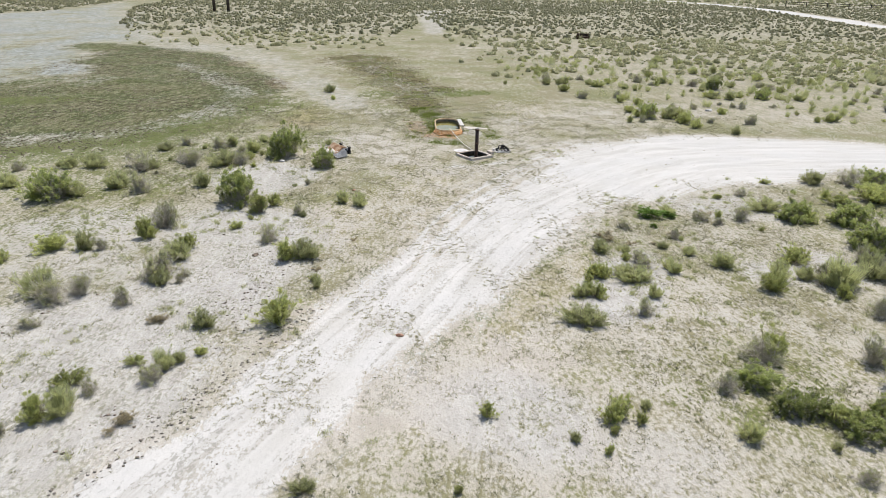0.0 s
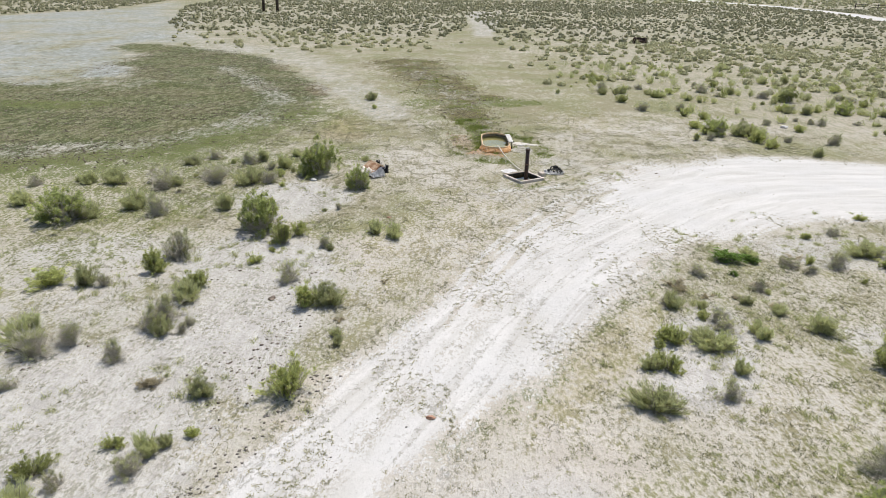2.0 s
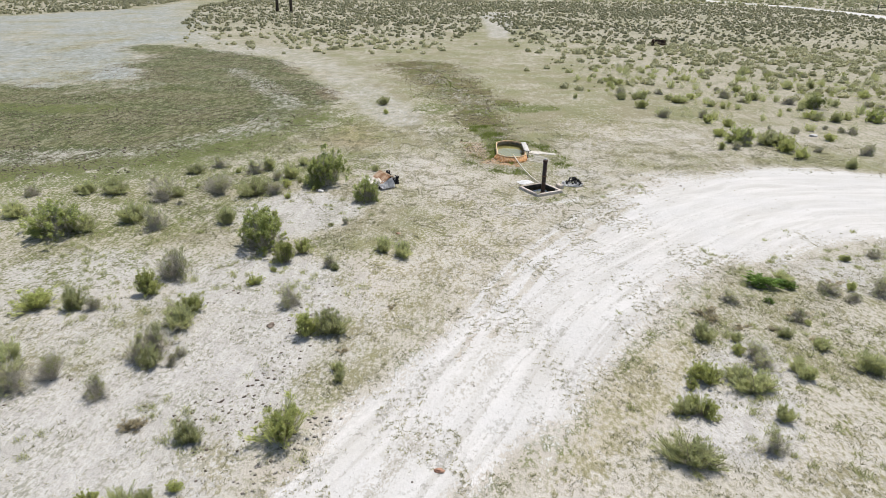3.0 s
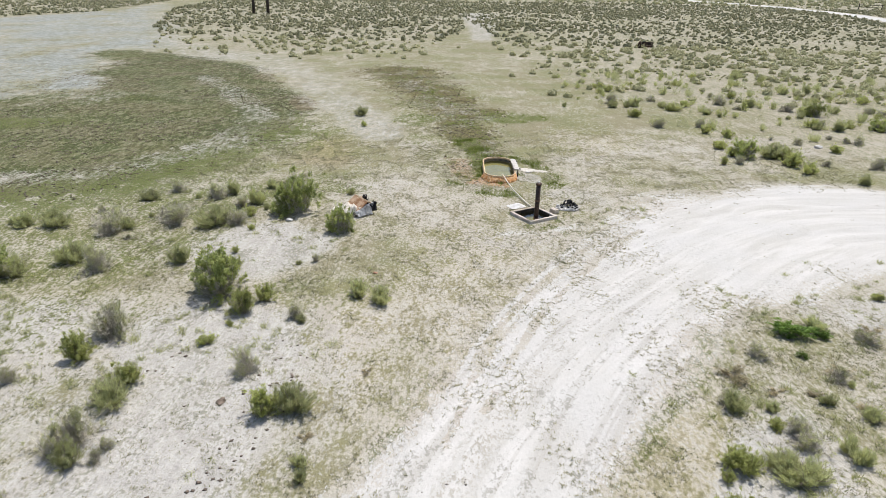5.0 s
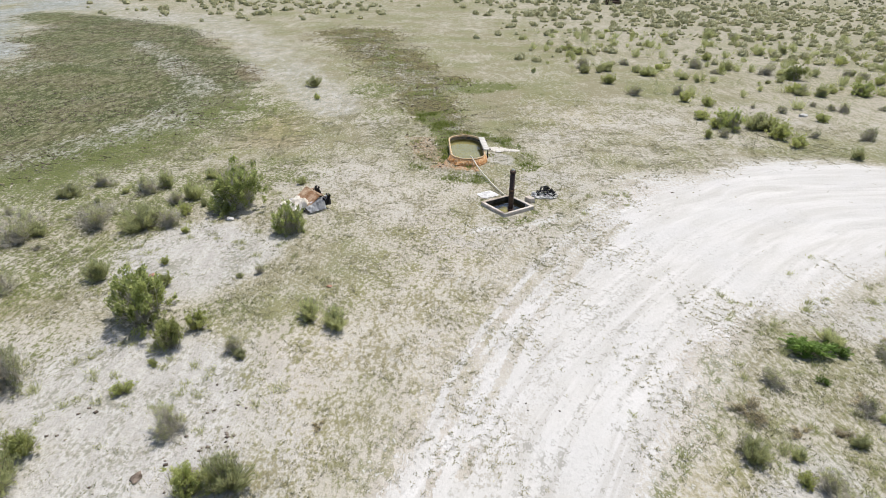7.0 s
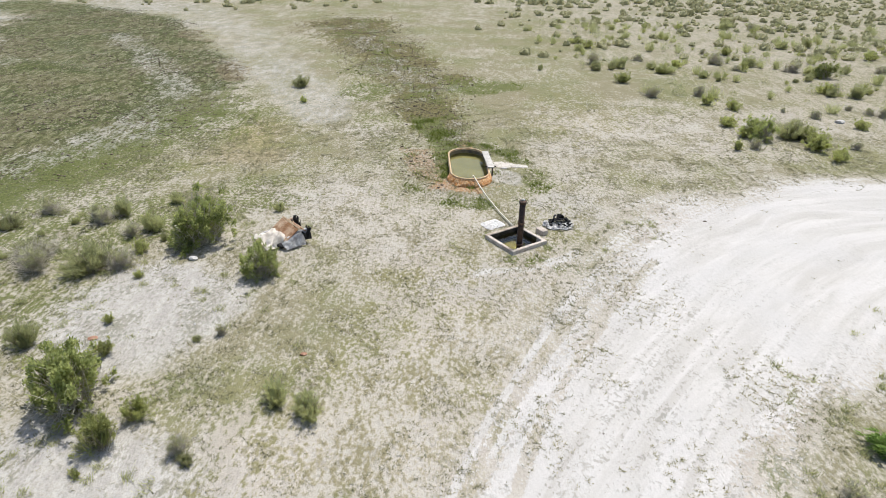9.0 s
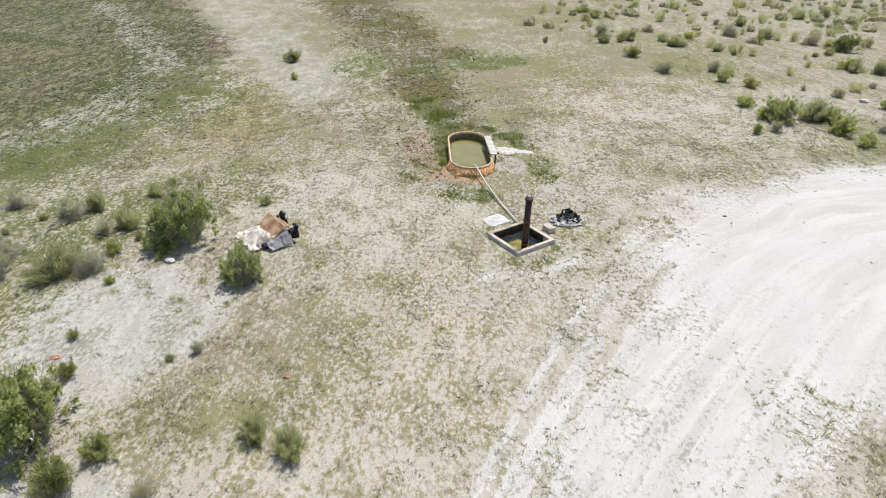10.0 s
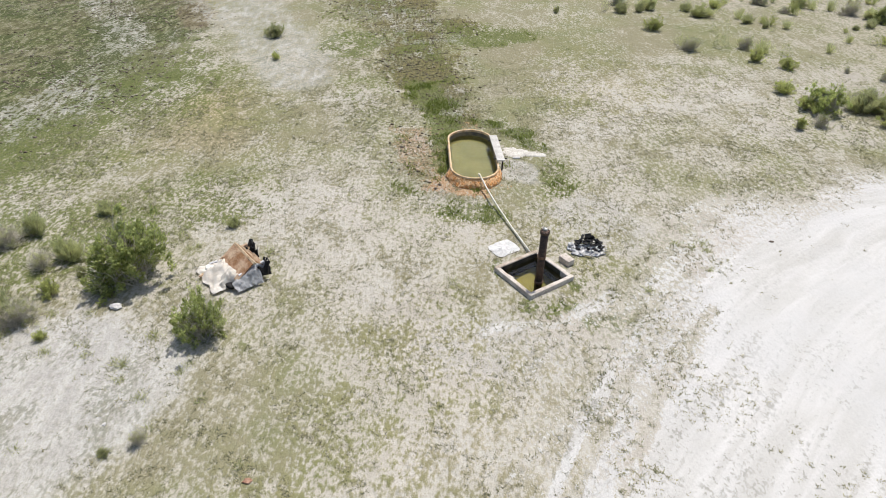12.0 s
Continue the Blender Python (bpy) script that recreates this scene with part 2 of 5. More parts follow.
    lush = np.maximum.reduce([1.3 * band(x + 0.5 * (fbm(x, y, 0.6, 15) - 0.5), y, [(-0.68, 30.3), (-0.64, 31.2), (-0.62, 32.0), (-0.72, 32.8), (-0.5, 33.6), (-0.9, 34.6), (-1.3, 36.2)], 0.16, 0.6),
                              0.9 * blob(wx, wy, 0.45, 33.8, 0.75, 0.45), 0.9 * blob(wx, wy, 1.35, 33.2, 0.7, 0.55), 0.7 * blob(wx, wy, 1.75, 32.5, 0.6, 0.5), 0.9 * blob(x, y, 1.02, 31.1, 0.2, 0.2), 0.9 * blob(x, y, 0.31, 29.62, 0.25, 0.2),
                              0.45 * blob(wx, wy, 2.1, 30.4, 0.7, 1.3), 0.7 * blob(wx, wy, 0.0, 28.9, 1.1, 0.5), 0.5 * band(wx, wy, [(-2.1, 33.0), (-1.9, 31.3), (-1.3, 29.9), (-0.5, 29.0)], 0.2, 0.3) * soft(patch, 0.4, 0.6), 0.4 * soak * soft(fbm(x, y, 0.5, 29), 0.5, 0.62),
                              0.7 * blob(wx, wy, 0.9, 41.8, 2.4, 1.5), 0.55 * blob(wx, wy, 1.5, 25.5, 0.9, 0.35), 0.4 * blob(wx, wy, 2.2, 25.2, 0.6, 0.4), 0.6 * blob(x, y, 2.0, 26.3, 0.25, 0.3), 0.6 * blob(x, y, 0.55, 26.7, 0.2, 0.35),
                              0.6 * blob(wx, wy, -4.2, 40.5, 1.6, 2.0), 0.45 * blob(wx, wy, -4.6, 44.5, 1.5, 2.0)])
    z["pond"] = np.clip(pond * (1 - 0.6 * salt) * (0.70 + 0.5 * fbm(x, y, 3.2, 38)), 0, 1)
    z["green"] = np.maximum.reduce([0.6 * blob(wx, wy, -24.5, 36.6, 5.5, 1.5, 8), 0.35 * blob(wx, wy, -21, 44.0, 2.0, 0.8), 0.95 * rim * (0.4 + 0.6 * big), 0.62 * soft(edge, -4.5, 0.0) * (1 - soft(edge, 1.5, 5)) * (0.6 + 0.8 * big) * (1 - soft(y, 36, 44)), lush * (0.62 + 0.8 * patch),
                                    0.6 * seep * soft(fbm(x, y, 1.1, 39), 0.44, 0.6), 0.55 * blob(wx, wy, -9.5, 26.9, 4.8, 2.4, 30), 0.5 * blob(wx, wy, -12, 22.5, 5.0, 3.2), 0.42 * blob(wx, wy, -6.2, 29.2, 2.8, 1.3), 0.34 * blob(wx, wy, -10.5, 18.6, 4, 2.2), 0.32 * blob(wx, wy, -3.2, 38, 1.8, 5),
                                    0.45 * blob(x, y, -2.25, 14.1, 0.32, 0.14), 0.5 * blob(wx, wy, -1.7, 15.4, 0.3, 0.6, -30), 0.2 * blob(wx, wy, 7.4, 15.6, 2.4, 3.0), 0.28 * blob(wx, wy, 5.5, 10.5, 2.2, 2.0),
                                    0.42 * band(wx, wy, [(-0.7, 10.8), (1.0, 13.4), (3.1, 16.6), (4.9, 18.9)], 0.25, 0.3)]) * (1 - 0.8 * salt)
    z["dark"] = np.clip(np.maximum(seep * (0.58 + 0.6 * fbm(x, y, 2.2, 37)), 0.66 * soak), 0, 1)
    z["white"] = np.maximum.reduce([salt * (0.02 + 1.15 * fbm(x, y, 3.0, 35, 5)), pale * (0.30 + 0.45 * big), fleck * (0.20 + 0.42 * patch), 0.40 * seep * soft(patch, 0.42, 0.62), 0.5 * blob(wx, wy, -6.5, 23.0, 2.0, 1.9, -20), 0.40 * blob(wx, wy, -6.0, 18.0, 2.2, 1.6),
                                    0.36 * soft(inside(wx, wy, BARE_WEST), -0.5, 1.5), 0.36 * soak, 0.35 * blob(wx, wy, -0.9, 41.2, 1.6, 0.4), 0.3 * blob(wx, wy, -3.2, 53.5, 2.0, 3.0),
                                    0.8 * blob(wx, wy, 1.2, 30.6, 0.55, 0.7), 0.75 * blob(x, y, 2.15, 25.55, 0.34, 0.2), 0.7 * band(wx, wy, [(-1.6, 84), (-1.8, 104), (-3.5, 130)], 1.4, 3.2)])
    z["orange"] = np.maximum.reduce([0.4 * blob(wx, wy, 0.0, 33.6, 0.45, 0.5), 0.8 * blob(wx, wy, 0.1, 29.75, 1.0, 0.4), 0.5 * soak, 0.75 * blob(wx, wy, -0.5, 29.9, 0.45, 0.4)])
    z["tan"] = np.maximum.reduce([0.85 * soft(inside(wx, wy, [(-8.6, 30.8), (-5.1, 30.9), (-4.9, 33.1), (-5.9, 36.0), (-8.0, 37.1), (-8.9, 34.4)]), -2.0, 1.6), 0.5 * blob(wx, wy, 4.0, 38, 3.6, 4.5), 0.62 * blob(wx, wy, 2.4, 14.4, 1.0, 3.6, -32), 0.40 * blob(wx, wy, -0.8, 21.0, 3.2, 7.0, -15),
                                  0.8 * blob(wx, wy, -10.9, 44.5, 1.3, 3.6, 14), 0.7 * blob(wx, wy, -15.5, 52.6, 2.0, 3.4, 40), 0.45 * blob(wx, wy, 1.4, 27.6, 2.4, 1.6), 0.28 * blob(wx, wy, 7.0, 12.5, 3.0, 3.2), 0.4 * blob(wx, wy, -4.6, 11.6, 0.9, 1.4)])
    f = np.maximum.reduce([soft(inside(wx, wy, FIELD_EAST), -0.5, 8), soft(inside(wx, wy, FIELD_WEST), -0.5, 5), soft(inside(wx, wy, FIELD_FAR), -0.5, 5)])
    z["field"] = f
    grass = 0.475 + 0.42 * (fbm(x, y, 4.5, 31) - 0.5) + 0.55 * (patch - 0.5) + 0.03 * blob(wx, wy, -1.4, 21.5, 3.0, 5.5, -20) + 0.20 * soft(y, 26, 33) - 0.16 * blob(wx, wy, -1.2, 19.3, 3.0, 4.5, -25) - 0.10 * blob(x, y, 14, 36, 9, 6) - 0.17 * blob(x, y, 6.0, 33, 5.0, 8.0) - 0.10 * blob(wx, wy, 1.5, 10.5, 4.0, 4.0) - 0.06 * soft(f, 0.1, 0.8) * (1 - soft(y, 60, 90)) + 0.04 * blob(x, y, 7.5, 14, 4, 5) + 0.10 * blob(x, y, -11, 23, 5, 5)
    z["grass"] = np.clip(grass * (1 - 0.58 * bare) * (1 - 0.25 * f), 0, 1) * (1 - z["road"])
    far = band(x, y, [(40, 250), (58.6, 205), (69, 188), (72, 161.5), (70.6, 133), (68, 108), (66, 80), (70, 52)], 2.6, 2.0, 0.3)
    z["road"] = np.maximum(z["road"], far)
    return z


def ground_height(x, y):
    d, _ = line_distance(x, y, TRACK)
    near = np.exp(-((d - 0.8) / 0.28) ** 2) + 0.6 * np.exp(-((d - 1.55) / 0.2) ** 2)
    h = 0.10 * (fbm(x, y, 5.0, 41) - 0.5) + 0.05 * (fbm(x, y, 0.9, 43) - 0.5)
    h = h * (1 - 0.5 * soft(inside(x, y, ROAD), -0.3, 0.6)) - 0.03 * near * (0.5 + fbm(x, y, 1.5, 47)) * (y < 29)
    crust = np.exp(-(line_distance(x, y, [(-5.6, 6.8), (-4.4, 8.9), (-3.6, 11.2), (-2.9, 13)])[0] / 0.28) ** 2)
    h = h + 0.09 * crust * (fbm(x, y, 0.3, 51) - 0.3)
    h = h + 0.0022 * np.clip(y - 28, 0, 40) + 1.2 * (fbm(x, y, 60, 61, 3) - 0.5) * soft(np.hypot(x, y - 25), 60, 240)
    flat = np.maximum(blob(x, y, *BOX_AT, 1.2, 1.2), blob(x, y, 0.1, 31.2, 1.5, 2.2))
    h = h * (1 - flat) + 0.02 * flat + 0.07 * blob(x, y, 0.1, 30.1, 1.1, 0.9)
    c, s = math.cos(radians(BOX_TURN)), math.sin(radians(BOX_TURN))
    u, v = (x - BOX_AT[0]) * c + (y - BOX_AT[1]) * s, -(x - BOX_AT[0]) * s + (y - BOX_AT[1]) * c
    h = np.where(np.maximum(abs(u), abs(v)) < BOX_SIDE / 2 - 0.045, -0.55, h)
    oval_d = np.hypot(x - 0.10 + 0.052 * (y - 31.17), np.maximum(abs(y - 31.17) - 0.77, 0))
    return np.where(oval_d < 0.56, -0.55, h)


def height_at(x, y):
    return float(ground_height(np.array([float(x)]), np.array([float(y)]))[0])


def rounded(pts, steps=5):
    """A smooth line through the points."""
    out = []
    q = [pts[0]] + list(pts) + [pts[-1]]
    for a, b, c, d in zip(q, q[1:], q[2:], q[3:]):
        for k in range(steps):
            t = k / steps
            out.append(tuple(0.5 * (2 * b[i] + (c[i] - a[i]) * t + (2 * a[i] - 5 * b[i] + 4 * c[i] - d[i]) * t * t + (3 * b[i] - a[i] - 3 * c[i] + d[i]) * t ** 3) for i in (0, 1)))
    return out + [pts[-1]]


def spaced(lo, hi, step, far_lo, far_hi, grow=1.035):
    mid = list(np.arange(lo, hi, step))
    up, s = [hi], step
    while up[-1] < far_hi:
        s *= grow
        up.append(up[-1] + s)
    down, s = [lo], step
    while down[-1] > far_lo:
        s *= grow
        down.append(down[-1] - s)
    return np.array(down[:0:-1] + mid + up)


def grid_mesh(name, xs, ys, height):
    X, Y = np.meshgrid(xs, ys)
    Z = height(X, Y)
    nx, ny = len(xs), len(ys)
    me = bpy.data.meshes.new(name)
    i = (np.arange(ny - 1)[:, None] * nx + np.arange(nx - 1)[None, :]).ravel()
    quads = np.stack([i, i + 1, i + nx + 1, i + nx], 1)
    fill_mesh(me, np.stack([X.ravel(), Y.ravel(), Z.ravel()], 1), quads)
    return me, X.ravel(), Y.ravel()


def fill_mesh(me, verts, faces):
    """Quads or triangles from arrays."""
    k = faces.shape[1]
    me.vertices.add(len(verts))
    me.vertices.foreach_set("co", np.asarray(verts, np.float32).ravel())
    me.loops.add(faces.size)
    me.loops.foreach_set("vertex_index", np.asarray(faces, np.int32).ravel())
    me.polygons.add(len(faces))
    me.polygons.foreach_set("loop_start", np.arange(0, faces.size, k, dtype=np.int32))
    me.update(calc_edges=True)


def mask(me, name, r, g, b):
    a = me.color_attributes.new(name, "FLOAT_COLOR", "POINT")
    a.data.foreach_set("color", np.stack([r, g, b, np.ones_like(r)], 1).astype(np.float32).ravel())


# ---------------------------------------------------------------- materials
def ground_material():
    n = Nodes("dry_ground")
    def zone(name):
        a = n.t.nodes.new("ShaderNodeAttribute")
        a.attribute_name = name
        s = n.node("ShaderNodeSeparateColor", Color=a.outputs["Color"])
        return s.outputs[0], s.outputs[1], s.outputs[2]
    road, grass, green = zone("zone_a")
    pond, white, orange = zone("zone_b")
    tan, field, dark = zone("zone_c")
    verge, across, along = zone("zone_d")
    bare, brine, _ = zone("zone_e")
    up = (1.0, 0.62, 1.0, 6)
    wide, mid, tuft, fine, tiny = n.noise(0.35, 4, 0.6), n.noise(1.5, 4, 0.6, up), n.noise(12.5, 3, 0.6, up), n.noise(24.0, 4, 0.62, up), n.noise(40.0, 3, 0.6)
    crumb = n.noise(13.0, 4, 0.6, (1.0, 0.7, 1.0, -15), 0.6)
    clot = n.noise(4.2, 4, 0.62, (1.0, 0.38, 1.0, 4), 0.3)

    def blend(*pairs):
        """Noises laid over one another, still about a half in the mean."""
        total = None
        for noise_out, share in pairs:
            term = n.math("MULTIPLY", n.math("SUBTRACT", noise_out, 0.5), share)
            total = term if total is None else n.math("ADD", total, term)
        return n.math("ADD", total, 0.5)

    def cover(weight, fac, most=1.0, edge=0.06, reach=0.62):
        """The cover grows from scattered flecks to a closed one as its weight rises from 0 to 1."""
        t = n.math("ADD", fac, n.math("MULTIPLY", n.math("SUBTRACT", weight, 0.5), reach))
        return n.math("MULTIPLY", n.ramp(t, 0.5 - edge, 0.5 + edge), n.ramp(weight, 0.01, 0.12, 0.0, most))

    lawn = blend((tuft, 1.1), (fine, 0.7), (clot, 0.55), (mid, 0.6))
    trod = blend((clot, 1.0), (tuft, 0.6), (wide, 0.5))
    mixed = blend((mid, 0.9), (tuft, 0.8), (clot, 0.4))
    # dry soil, pinkish to grey, with hoof prints and crumbs
    soil = n.mix(n.ramp(mid, 0.38, 0.62), (0.365, 0.330, 0.280), (0.470, 0.428, 0.372))
    soil = n.mix(n.ramp(wide, 0.42, 0.60), soil, (0.410, 0.380, 0.328))
    soil = n.mix(n.ramp(bare, 0.15, 0.7, 0, 0.75), soil, n.mix(n.ramp(clot, 0.40, 0.60), (0.345, 0.330, 0.302), (0.450, 0.432, 0.402)))
    soil = n.mix(n.ramp(blend((crumb, 1.0), (mid, 0.8)), 0.56, 0.68, 0, 0.55), soil, (0.200, 0.186, 0.150))
    soil = n.mix(n.math("MULTIPLY", field, 0.55), soil, n.mix(n.ramp(mid, 0.4, 0.6), (0.285, 0.250, 0.190), (0.385, 0.345, 0.280)))
    straw = n.mix(n.ramp(fine, 0.38, 0.62), (0.235, 0.205, 0.118), (0.375, 0.33, 0.222))
    blade = n.mix(n.ramp(mid, 0.38, 0.62), (0.112, 0.124, 0.038), (0.174, 0.166, 0.072))
    blade = n.mix(n.ramp(wide, 0.44, 0.58), blade, (0.190, 0.170, 0.096))
    c = n.mix(n.math("MULTIPLY", n.ramp(grass, 0.15, 0.75), 0.42), soil, (0.288, 0.264, 0.162))
    c = n.mix(cover(tan, lawn, 0.80, 0.12), c, n.mix(n.ramp(tan, 0.62, 0.9), straw, n.mix(n.ramp(mid, 0.4, 0.6), (0.30, 0.222, 0.108), (0.40, 0.315, 0.178))))
    c = n.mix(cover(grass, lawn, 0.84, 0.13), c, blade)
    c = n.mix(cover(n.math("MULTIPLY", field, 0.42), mixed, 0.6, 0.08), c, (0.205, 0.195, 0.125))
    # the trampled bed of the dried pond
    mud = n.mix(n.ramp(trod, 0.43, 0.57), (0.050, 0.060, 0.018), (0.122, 0.127, 0.052))
    mud = n.mix(n.ramp(wide, 0.46, 0.60, 0, 0.55), mud, n.mix(n.ramp(blend((clot, 1.0), (fine, 0.5)), 0.40, 0.60), (0.062, 0.052, 0.024), (0.150, 0.130, 0.074)))
    mud = n.mix(n.ramp(blend((tuft, 1.0), (clot, 0.7)), 0.56, 0.63, 0, 0.7), mud, (0.24, 0.225, 0.160))
    c = n.mix(cover(pond, mixed, 0.92, 0.10), c, mud)
    c = n.mix(cover(n.math("MULTIPLY", n.ramp(tan, 0.5, 0.8), n.ramp(pond, 0.2, 0.5)), mixed, 0.75, 0.1), c, n.mix(n.ramp(clot, 0.4, 0.6), (0.105, 0.082, 0.044), (0.20, 0.165, 0.105)))
    c = n.mix(cover(dark, blend((clot, 1.1), (tuft, 0.7)), 0.88, 0.07), c, n.mix(n.ramp(tuft, 0.40, 0.60), (0.060, 0.052, 0.016), (0.165, 0.142, 0.056)))
    c = n.mix(cover(green, lawn, 0.85, 0.09), c, n.mix(n.ramp(fine, 0.38, 0.62), (0.062, 0.080, 0.020), (0.142, 0.150, 0.052)))
    c = n.mix(cover(orange, blend((tuft, 1.0), (clot, 0.8)), 0.85), c, n.mix(n.ramp(fine, 0.4, 0.6), (0.31, 0.165, 0.075), (0.43, 0.31, 0.20)))
    chalk = n.mix(n.ramp(clot, 0.40, 0.60), n.mix(brine, (0.285, 0.268, 0.225), (0.175, 0.186, 0.166)), n.mix(brine, (0.415, 0.392, 0.345), (0.335, 0.346, 0.326)))
    chalk = n.mix(n.ramp(blend((tuft, 0.8), (clot, 0.6), (mid, 0.8)), 0.53, 0.66, 0, 0.65), chalk, (0.165, 0.165, 0.122))
    c = n.mix(cover(white, blend((clot, 0.8), (tuft, 1.0), (fine, 0.5)), 0.90, 0.11), c, chalk)
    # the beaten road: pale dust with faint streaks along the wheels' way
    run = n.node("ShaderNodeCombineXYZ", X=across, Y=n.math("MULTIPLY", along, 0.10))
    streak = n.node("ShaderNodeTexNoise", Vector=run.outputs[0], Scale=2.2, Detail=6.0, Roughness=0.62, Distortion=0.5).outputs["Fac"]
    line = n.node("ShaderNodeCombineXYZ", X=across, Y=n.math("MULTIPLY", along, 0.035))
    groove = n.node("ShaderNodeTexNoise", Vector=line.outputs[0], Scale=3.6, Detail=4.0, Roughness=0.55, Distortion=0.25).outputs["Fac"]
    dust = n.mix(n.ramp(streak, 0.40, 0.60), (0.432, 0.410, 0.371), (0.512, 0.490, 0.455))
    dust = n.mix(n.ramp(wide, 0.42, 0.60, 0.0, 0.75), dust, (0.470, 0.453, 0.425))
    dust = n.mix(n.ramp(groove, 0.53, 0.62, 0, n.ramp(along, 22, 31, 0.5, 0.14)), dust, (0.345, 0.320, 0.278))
    # crumbs lie in rows on the loose dust, fewest in the middle of the bend
    loose = n.math("MULTIPLY", n.ramp(along, 26, 33, 1.0, 0.25), n.ramp(groove, 0.42, 0.56, 0.15, 1.0))
    dust = n.mix(n.math("MULTIPLY", loose, n.ramp(blend((crumb, 1.1), (fine, 0.5), (mid, 0.6)), 0.56, 0.64, 0, 0.7)), dust, (0.245, 0.235, 0.198))
    # the ridge between the wheel tracks keeps its clods and weeds
    ridge = n.math("MULTIPLY", n.ramp(n.math("ABSOLUTE", across), 0.10, 0.42, 1, 0), n.ramp(along, 16, 23, 1, 0))
    dust = n.mix(n.math("MULTIPLY", ridge, n.ramp(lawn, 0.48, 0.60, 0.0, 0.55)), dust, n.mix(n.ramp(fine, 0.4, 0.6), (0.34, 0.31, 0.26), (0.25, 0.225, 0.165)))
    swept = blend((tuft, 1.2), (streak, 0.7), (fine, 0.7), (mid, 0.4))
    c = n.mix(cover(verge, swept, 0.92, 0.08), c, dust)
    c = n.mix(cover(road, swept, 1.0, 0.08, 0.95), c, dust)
    c = n.mix(1.0, c, n.ramp(tiny, 0.25, 0.75, n.ramp(road, 0.3, 1, 0.85, 0.95), n.ramp(road, 0.3, 1, 1.15, 1.05)), "MULTIPLY")
    rough = n.math("ADD", n.math("ADD", n.math("MULTIPLY", tuft, 1.5), n.math("MULTIPLY", crumb, 0.7)), n.math("MULTIPLY", fine, 0.5))
    rough = n.math("ADD", rough, n.math("MULTIPLY", n.math("ADD", streak, groove), n.math("MULTIPLY", road, 1.4)))
    n.bump(rough, n.ramp(n.math("MAXIMUM", road, verge), 0.1, 0.9, 0.55, 0.22), 0.045)
    return n.done(c, 0.96, 0.0, 0.1)


GROUND = ground_material()
BARK = simple("grey_twigs", (0.46, 0.41, 0.32), (0.64, 0.59, 0.48), 9, 0.9)
BARK_DARK = simple("brown_twigs", (0.19, 0.155, 0.115), (0.34, 0.30, 0.24), 9, 0.9)
LEAF = {
    "G": leafy("green_leaves", (0.18, 0.215, 0.070), (0.49, 0.52, 0.195), 0.56),
    "g": leafy("bright_leaves", (0.29, 0.31, 0.105), (0.58, 0.60, 0.235), 0.58),
    "r": leafy("olive_blades", (0.31, 0.325, 0.155), (0.56, 0.565, 0.28), 0.58),
    "s": leafy("grey_green_leaves", (0.31, 0.318, 0.17), (0.56, 0.555, 0.31), 0.55),
    "b": leafy("lush_leaves", (0.105, 0.16, 0.035), (0.23, 0.33, 0.08), 0.5),
    "t": leafy("dry_blades", (0.30, 0.25, 0.14), (0.45, 0.39, 0.24)),
}
FIELD_LEAF = leafy("field_leaves", (0.25, 0.243, 0.128), (0.48, 0.455, 0.27), 0.42, 0.55)
GRASS_LEAF = leafy("short_grass", (0.175, 0.18, 0.092), (0.37, 0.335, 0.215), 0.35, 0.6)
LUSH_LEAF = leafy("wet_grass", (0.115, 0.155, 0.028), (0.28, 0.31, 0.085), 0.42, 2.6)
CLOD = simple("dark_clods", (0.085, 0.062, 0.045), (0.23, 0.18, 0.14), 6, 0.95)
TRACK_CLOD = simple("grey_clods", (0.13, 0.108, 0.085), (0.30, 0.265, 0.225), 6, 0.95)
PALE_CLOD = simple("pale_clods", (0.13, 0.115, 0.062), (0.27, 0.242, 0.15), 6, 0.95)
STONE = simple("pale_stone", (0.46, 0.43, 0.40), (0.66, 0.63, 0.59), 5, 0.9)
CONCRETE = simple("weathered_concrete", (0.40, 0.34, 0.28), (0.58, 0.51, 0.435), 5, 0.92, 0, 0.7, 45, 0.012)
CONCRETE_DARK = simple("stained_concrete", (0.30, 0.235, 0.175), (0.52, 0.44, 0.36), 4, 0.92, 0, 0.7, 45, 0.012)
PIPE = simple("rusted_dark_pipe", (0.035, 0.022, 0.017), (0.095, 0.055, 0.038), 7, 0.62, 0.35, 0.35, 80, 0.004, 0.5)
RUST_BAND = simple("rust_brown_band", (0.11, 0.06, 0.035), (0.22, 0.13, 0.08), 9, 0.75, 0.3, 0.35, 80, 0.004, 0.5)
CAP = simple("worn_steel", (0.30, 0.29, 0.28), (0.55, 0.54, 0.52), 14, 0.4, 0.7, 0.2, 80, 0.003, 0.5)
RUST = simple("orange_mineral_crust", (0.66, 0.28, 0.085), (0.80, 0.52, 0.28), 14, 0.95, 0, 1.0, 45, 0.04)
TANK = simple("scaled_tank_steel", (0.52, 0.33, 0.165), (0.68, 0.52, 0.34), 6, 0.8, 0.1, 0.5, 50, 0.006)
PVC = simple("weathered_white_pvc", (0.52, 0.48, 0.39), (0.66, 0.62, 0.53), 4, 0.55, 0, 0.15, 70, 0.002, 0.5)
BOARD = simple("bleached_board", (0.40, 0.37, 0.33), (0.54, 0.51, 0.46), 5, 0.85, 0, 0.4, 60, 0.004)
IRON = simple("black_iron", (0.018, 0.016, 0.015), (0.05, 0.043, 0.04), 12, 0.6, 0.4, 0.3)
